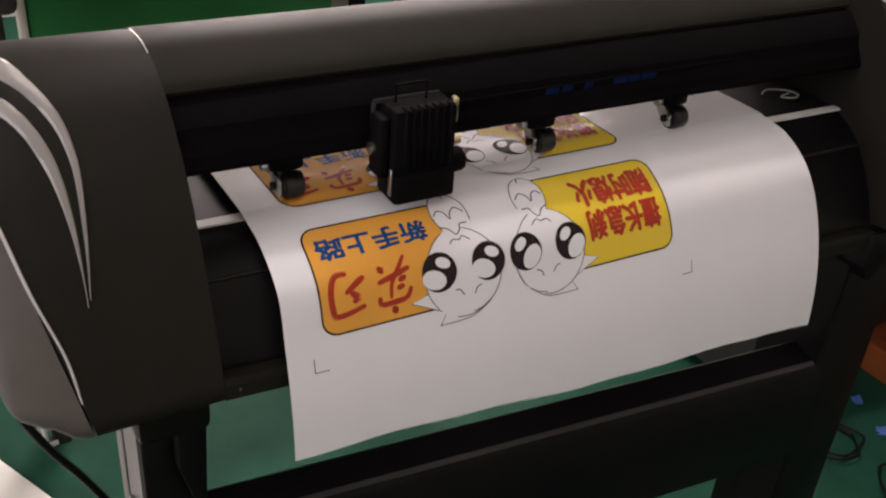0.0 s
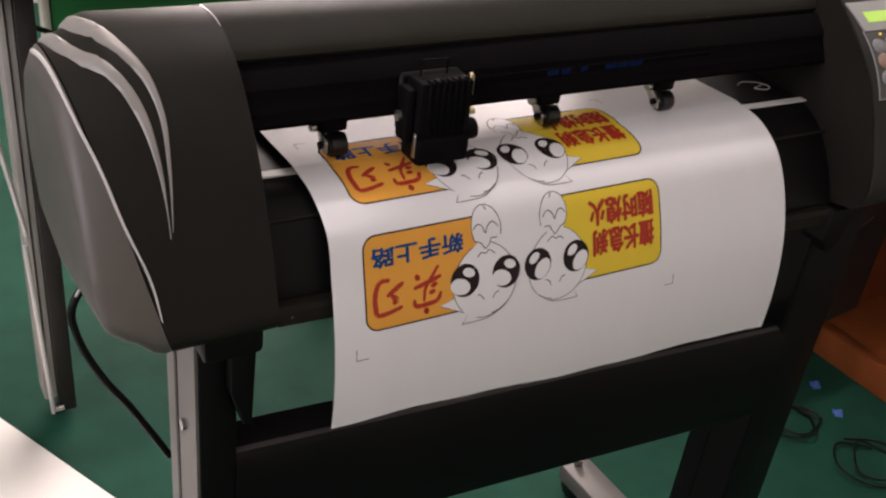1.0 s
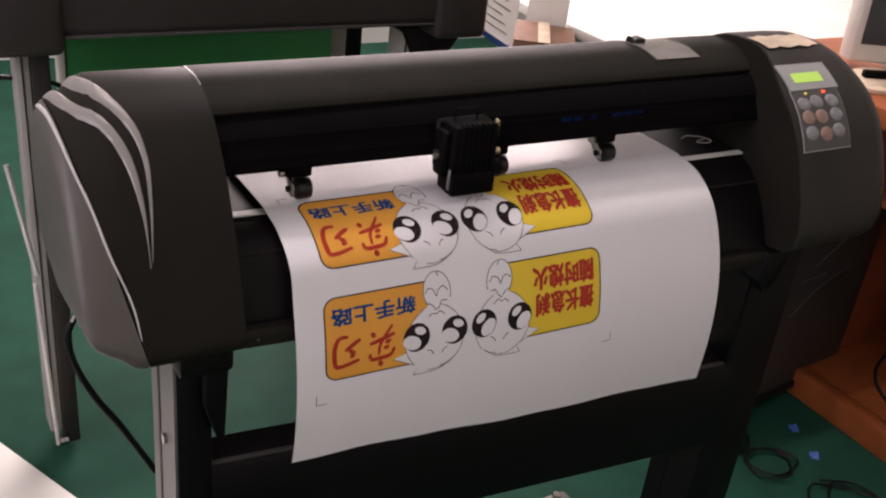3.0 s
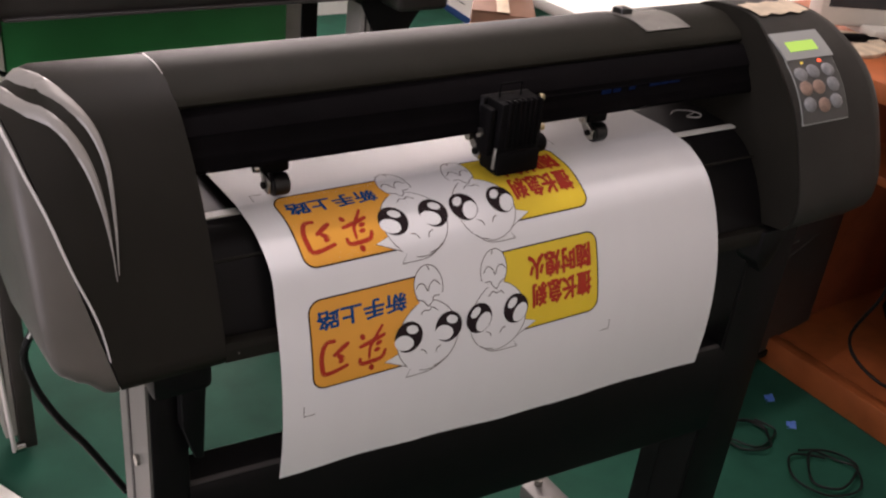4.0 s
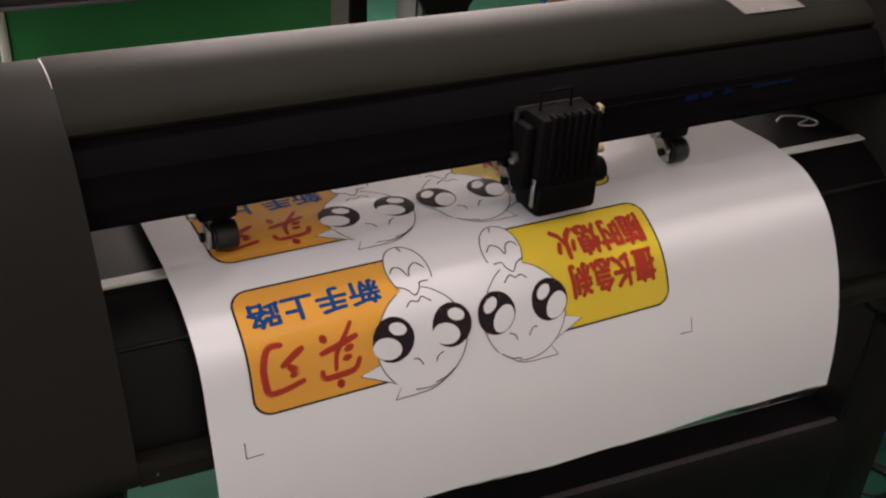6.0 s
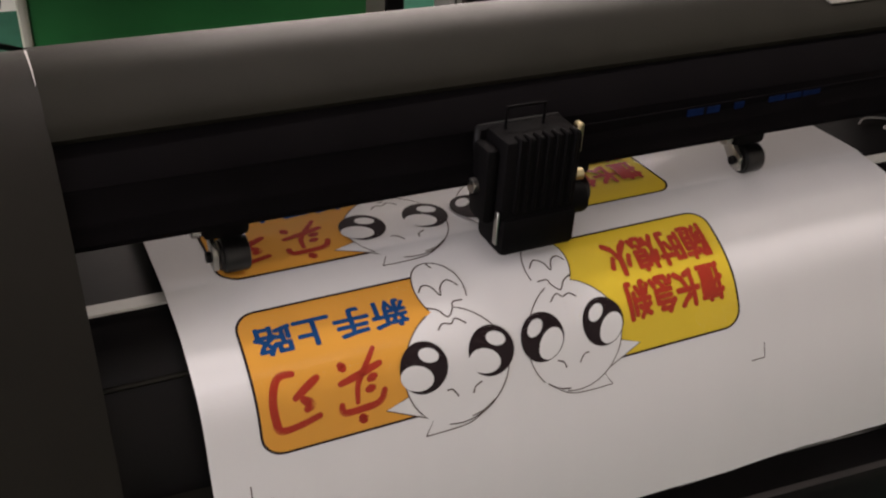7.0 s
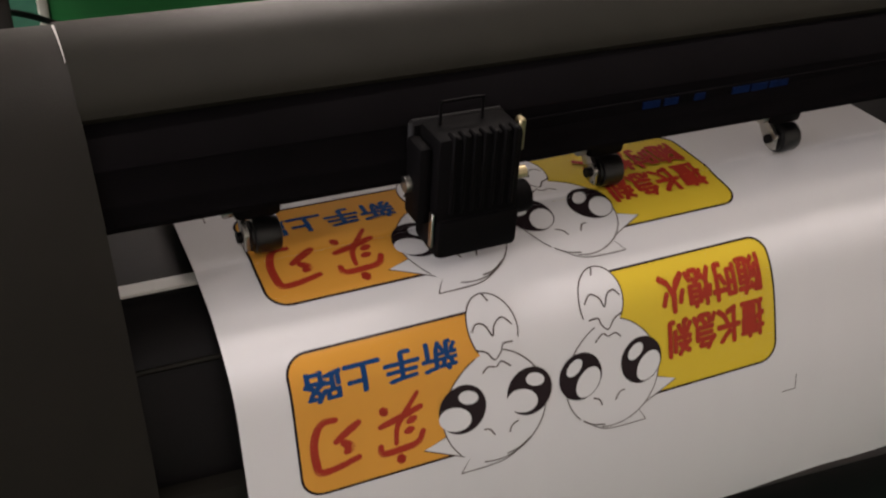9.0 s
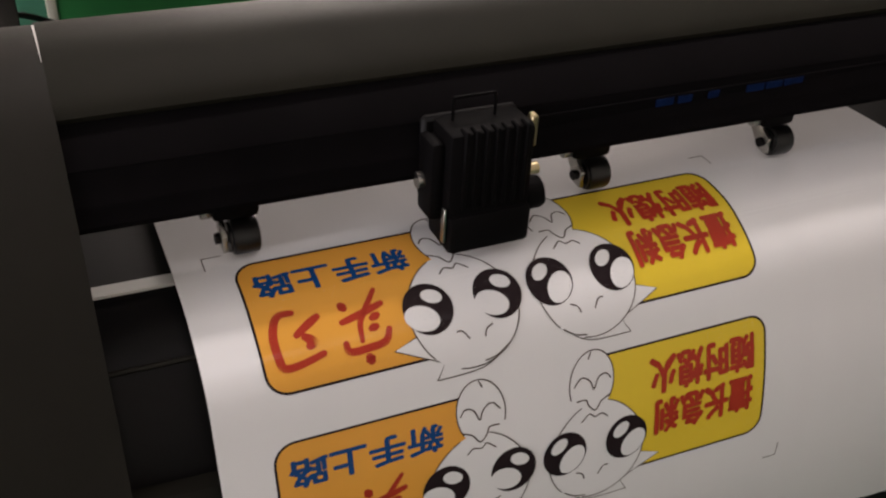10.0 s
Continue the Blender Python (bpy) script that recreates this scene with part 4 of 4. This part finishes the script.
    for x0, z0, x1, z1 in ((-0.20, 0.38, -0.06, 0.30), (0.02, 0.33, 0.12, 0.385), (-0.02, 0.22, 0.05, 0.27), (0.05, 0.27, 0.15, 0.30)):
        part("scratch", rod((x0, -0.2005, z0), (x1, -0.2005, z1), 0.0011, n=6), M_LEGSIDE, case)
    part("case_handle", box(-0.165, -0.145, -0.206, -0.2005, 0.10, 0.30, 0.004), M_CARR, case)
    for fx in (-0.18, 0.2):
        for fy in (-0.16, 0.18):
            part("case_foot", rod((fx, fy, 0), (fx, fy, 0.022), 0.018, n=16), M_RUBBER, case)


def build_rear():
    # bright white cupboard and brochures in the background
    c = thing("white_table", "large white table in the bright rear of the room", "table", Matrix.Translation((2.0, 1.6, FLOOR)))
    part("tabletop", box(-0.62, 1.1, -0.62, 0.75, 0.525, 0.555, 0.004), M_PAPER, c, "bright white tabletop")
    for x in (-0.58, 1.02):
        for y in (-0.57, 0.68):
            part("table_leg", box(x, x + 0.05, y, y + 0.05, 0.0, 0.525, 0.003), M_WALL, c)
    b = thing("brochure", "white brochure with a blue border leaning on a box", "brochure")
    page = [(1.012, 1.20, 0.641), (1.120, 1.20, 0.582), (1.152, 1.232, 0.74), (1.036, 1.232, 0.80)]
    part("brochure_page", plate(page, (0.1, -1, 0.2), 0.003), M_PAPER, b, smooth=False)
    part("blue_border", plate([(1.004, 1.203, 0.640), (1.116, 1.203, 0.572), (1.120, 1.1985, 0.586), (1.012, 1.1985, 0.647)], (0.1, -1, 0.2), 0.005), M_BLUEP, b, "blue border", smooth=False)
    for k in range(7):
        u0, v0 = 0.15, 0.16 + 0.11 * k
        lo, hi = Vector(page[0]).lerp(Vector(page[3]), v0), Vector(page[1]).lerp(Vector(page[2]), v0)
        a, c_ = lo.lerp(hi, u0), lo.lerp(hi, 0.8 - 0.1 * (k % 3))
        part("text_bar", plate([a, c_, c_ + Vector((0, 0, 0.0018)), a + Vector((0, 0, 0.0018))], (0.1, -1, 0.2), 0.0042), M_LEGSIDE, b, smooth=False)
    k = thing("cardboard_box", "brown cardboard box on the floor", "box", pose(1.42, 1.315, FLOOR, 0, 0, -35))
    part("box_body", box(-0.175, -0.02, -0.247, -0.04, 0, 0.55, 0.003), M_CARD, k)
    part("box_flap", box(-0.175, -0.10, -0.247, -0.04, 0.5505, 0.5545), M_CARD, k, smooth=False)
    part("box_tape", box(-0.115, -0.085, -0.248, -0.039, 0.555, 0.556), M_STICK, k, smooth=False)
    w = thing("white_board", "tall white board standing behind a cardboard box", "board")
    part("board_sheet", plate([(1.300, 1.400, FLOOR), (1.372, 1.318, FLOOR), (1.372, 1.318, 1.20), (1.300, 1.400, 1.20)], (0.75, 0.66, 0), 0.008), M_WALL, w, smooth=False)


def build_cables():
    rnd = random.Random(11)
    for i, (cx, cy, r) in enumerate(((1.16, 0.20, 0.055), (1.22, 0.06, 0.075), (1.13, 0.30, 0.06))):
        pts = []
        for k in range(15):
            a = k * 0.95 + i
            q = r * (0.6 + 0.6 * rnd.random())
            pts.append((cx + q * math.cos(a), cy + 0.8 * q * math.sin(a), FLOOR + 0.006 + 0.004 * (k % 3)))
        t = thing("floor_cable", "loose loops of black cable on the floor", "cable", group="cables on the floor")
        part("cable", tube(pts, 0.0023, 6, 6), M_CABLE, t)
    t = thing("floor_cable", "black cable running across the floor", "cable", group="cables on the floor")
    part("cable", tube([(0.70, 0.46, FLOOR + 0.005), (0.80, 0.41, FLOOR + 0.005), (0.90, 0.37, FLOOR + 0.005), (0.98, 0.36, FLOOR + 0.005), (1.05, 0.26, FLOOR + 0.005)], 0.004), M_CABLE, t)
    t = thing("desk_cable", "black cable hanging down beside the desk", "cable")
    part("cable", tube([(1.42, 0.20, 0.50), (1.40, 0.17, 0.35), (1.39, 0.20, 0.22), (1.40, 0.14, 0.165), (1.405, 0.06, 0.18), (1.41, 0.02, 0.30)], 0.0035), M_CABLE, t)
    for x, y, m in ((1.30, 0.27, M_BLUEP), (1.27, 0.19, M_BLUEP)):
        t = thing("offcut", "small crumpled scrap of coloured foil on the floor", "scrap", pose(x, y, FLOOR + 0.004, 12, -10, 40 + 500 * x))
        bm = bmesh.new()
        bmesh.ops.create_grid(bm, x_segments=6, y_segments=4, size=0.009)
        for v in bm.verts:
            v.co.z += 0.006 * noise.noise(v.co * 90)
        bmesh.ops.solidify(bm, geom=list(bm.faces), thickness=0.0006)
        part("scrap_foil", bm, m, t)


build_second_plotter()
build_board()
build_edge_highlights()
build_white_panel()
build_desk()
build_rear()
build_cables()


# ---- what moves ----
FEED = [(0, -0.0137), (0.5, 0.0087), (1, 0.0307), (1.5, 0.0522), (2, 0.0604), (2.5, 0.0599), (3, 0.0557), (3.75, 0.0526), (4.5, 0.0493), (5, 0.0223), (5.5, -0.0041), (6.2, -0.0128),
        (7, -0.0167), (7.5, -0.0273), (8, -0.0222), (8.5, -0.0088), (9, 0.0145), (9.5, 0.0347), (10, 0.0578)]
CARRIAGE = [(0.0, 0.140), (0.5, 0.150), (1.0, 0.133), (1.5, 0.132), (2.0, 0.175), (2.5, 0.187), (3.0, 0.209), (3.7, 0.247), (4.5, 0.288), (5.0, 0.290), (5.5, 0.292), (6.2, 0.256), (7.0, 0.2145), (7.5, 0.207),
            (8.0, 0.1815), (8.5, 0.1675), (9.0, 0.1595), (9.5, 0.1725), (10.0, 0.177)]


def feed_at(t):
    p = [Vector((a, b, 0)) for a, b in FEED]
    for i in range(len(p) - 1):
        if p[i].x <= t <= p[i + 1].x:
            u = (t - p[i].x) / (p[i + 1].x - p[i].x)
            m0 = (p[i + 1].y - p[i - 1].y) / (p[i + 1].x - p[i - 1].x) if i else 0.0
            m1 = (p[i + 2].y - p[i].y) / (p[i + 2].x - p[i].x) if i + 2 < len(p) else 0.0
            h = p[i + 1].x - p[i].x
            return (2 * u ** 3 - 3 * u * u + 1) * p[i].y + (u ** 3 - 2 * u * u + u) * h * m0 + (3 * u * u - 2 * u ** 3) * p[i + 1].y + (u ** 3 - u * u) * h * m1
    return p[-1].y


def motions():
    walk(carriage, [(t, pose(x, 0.006, -0.003)) for t, x in CARRIAGE])
    times = [k * 0.25 for k in range(41)]
    feeds = [feed_at(t) for t in times]
    for s, ob in sheet_strips:
        walk(ob, [(t, strip_pose(s + f)) for t, f in zip(times, feeds)])


motions()
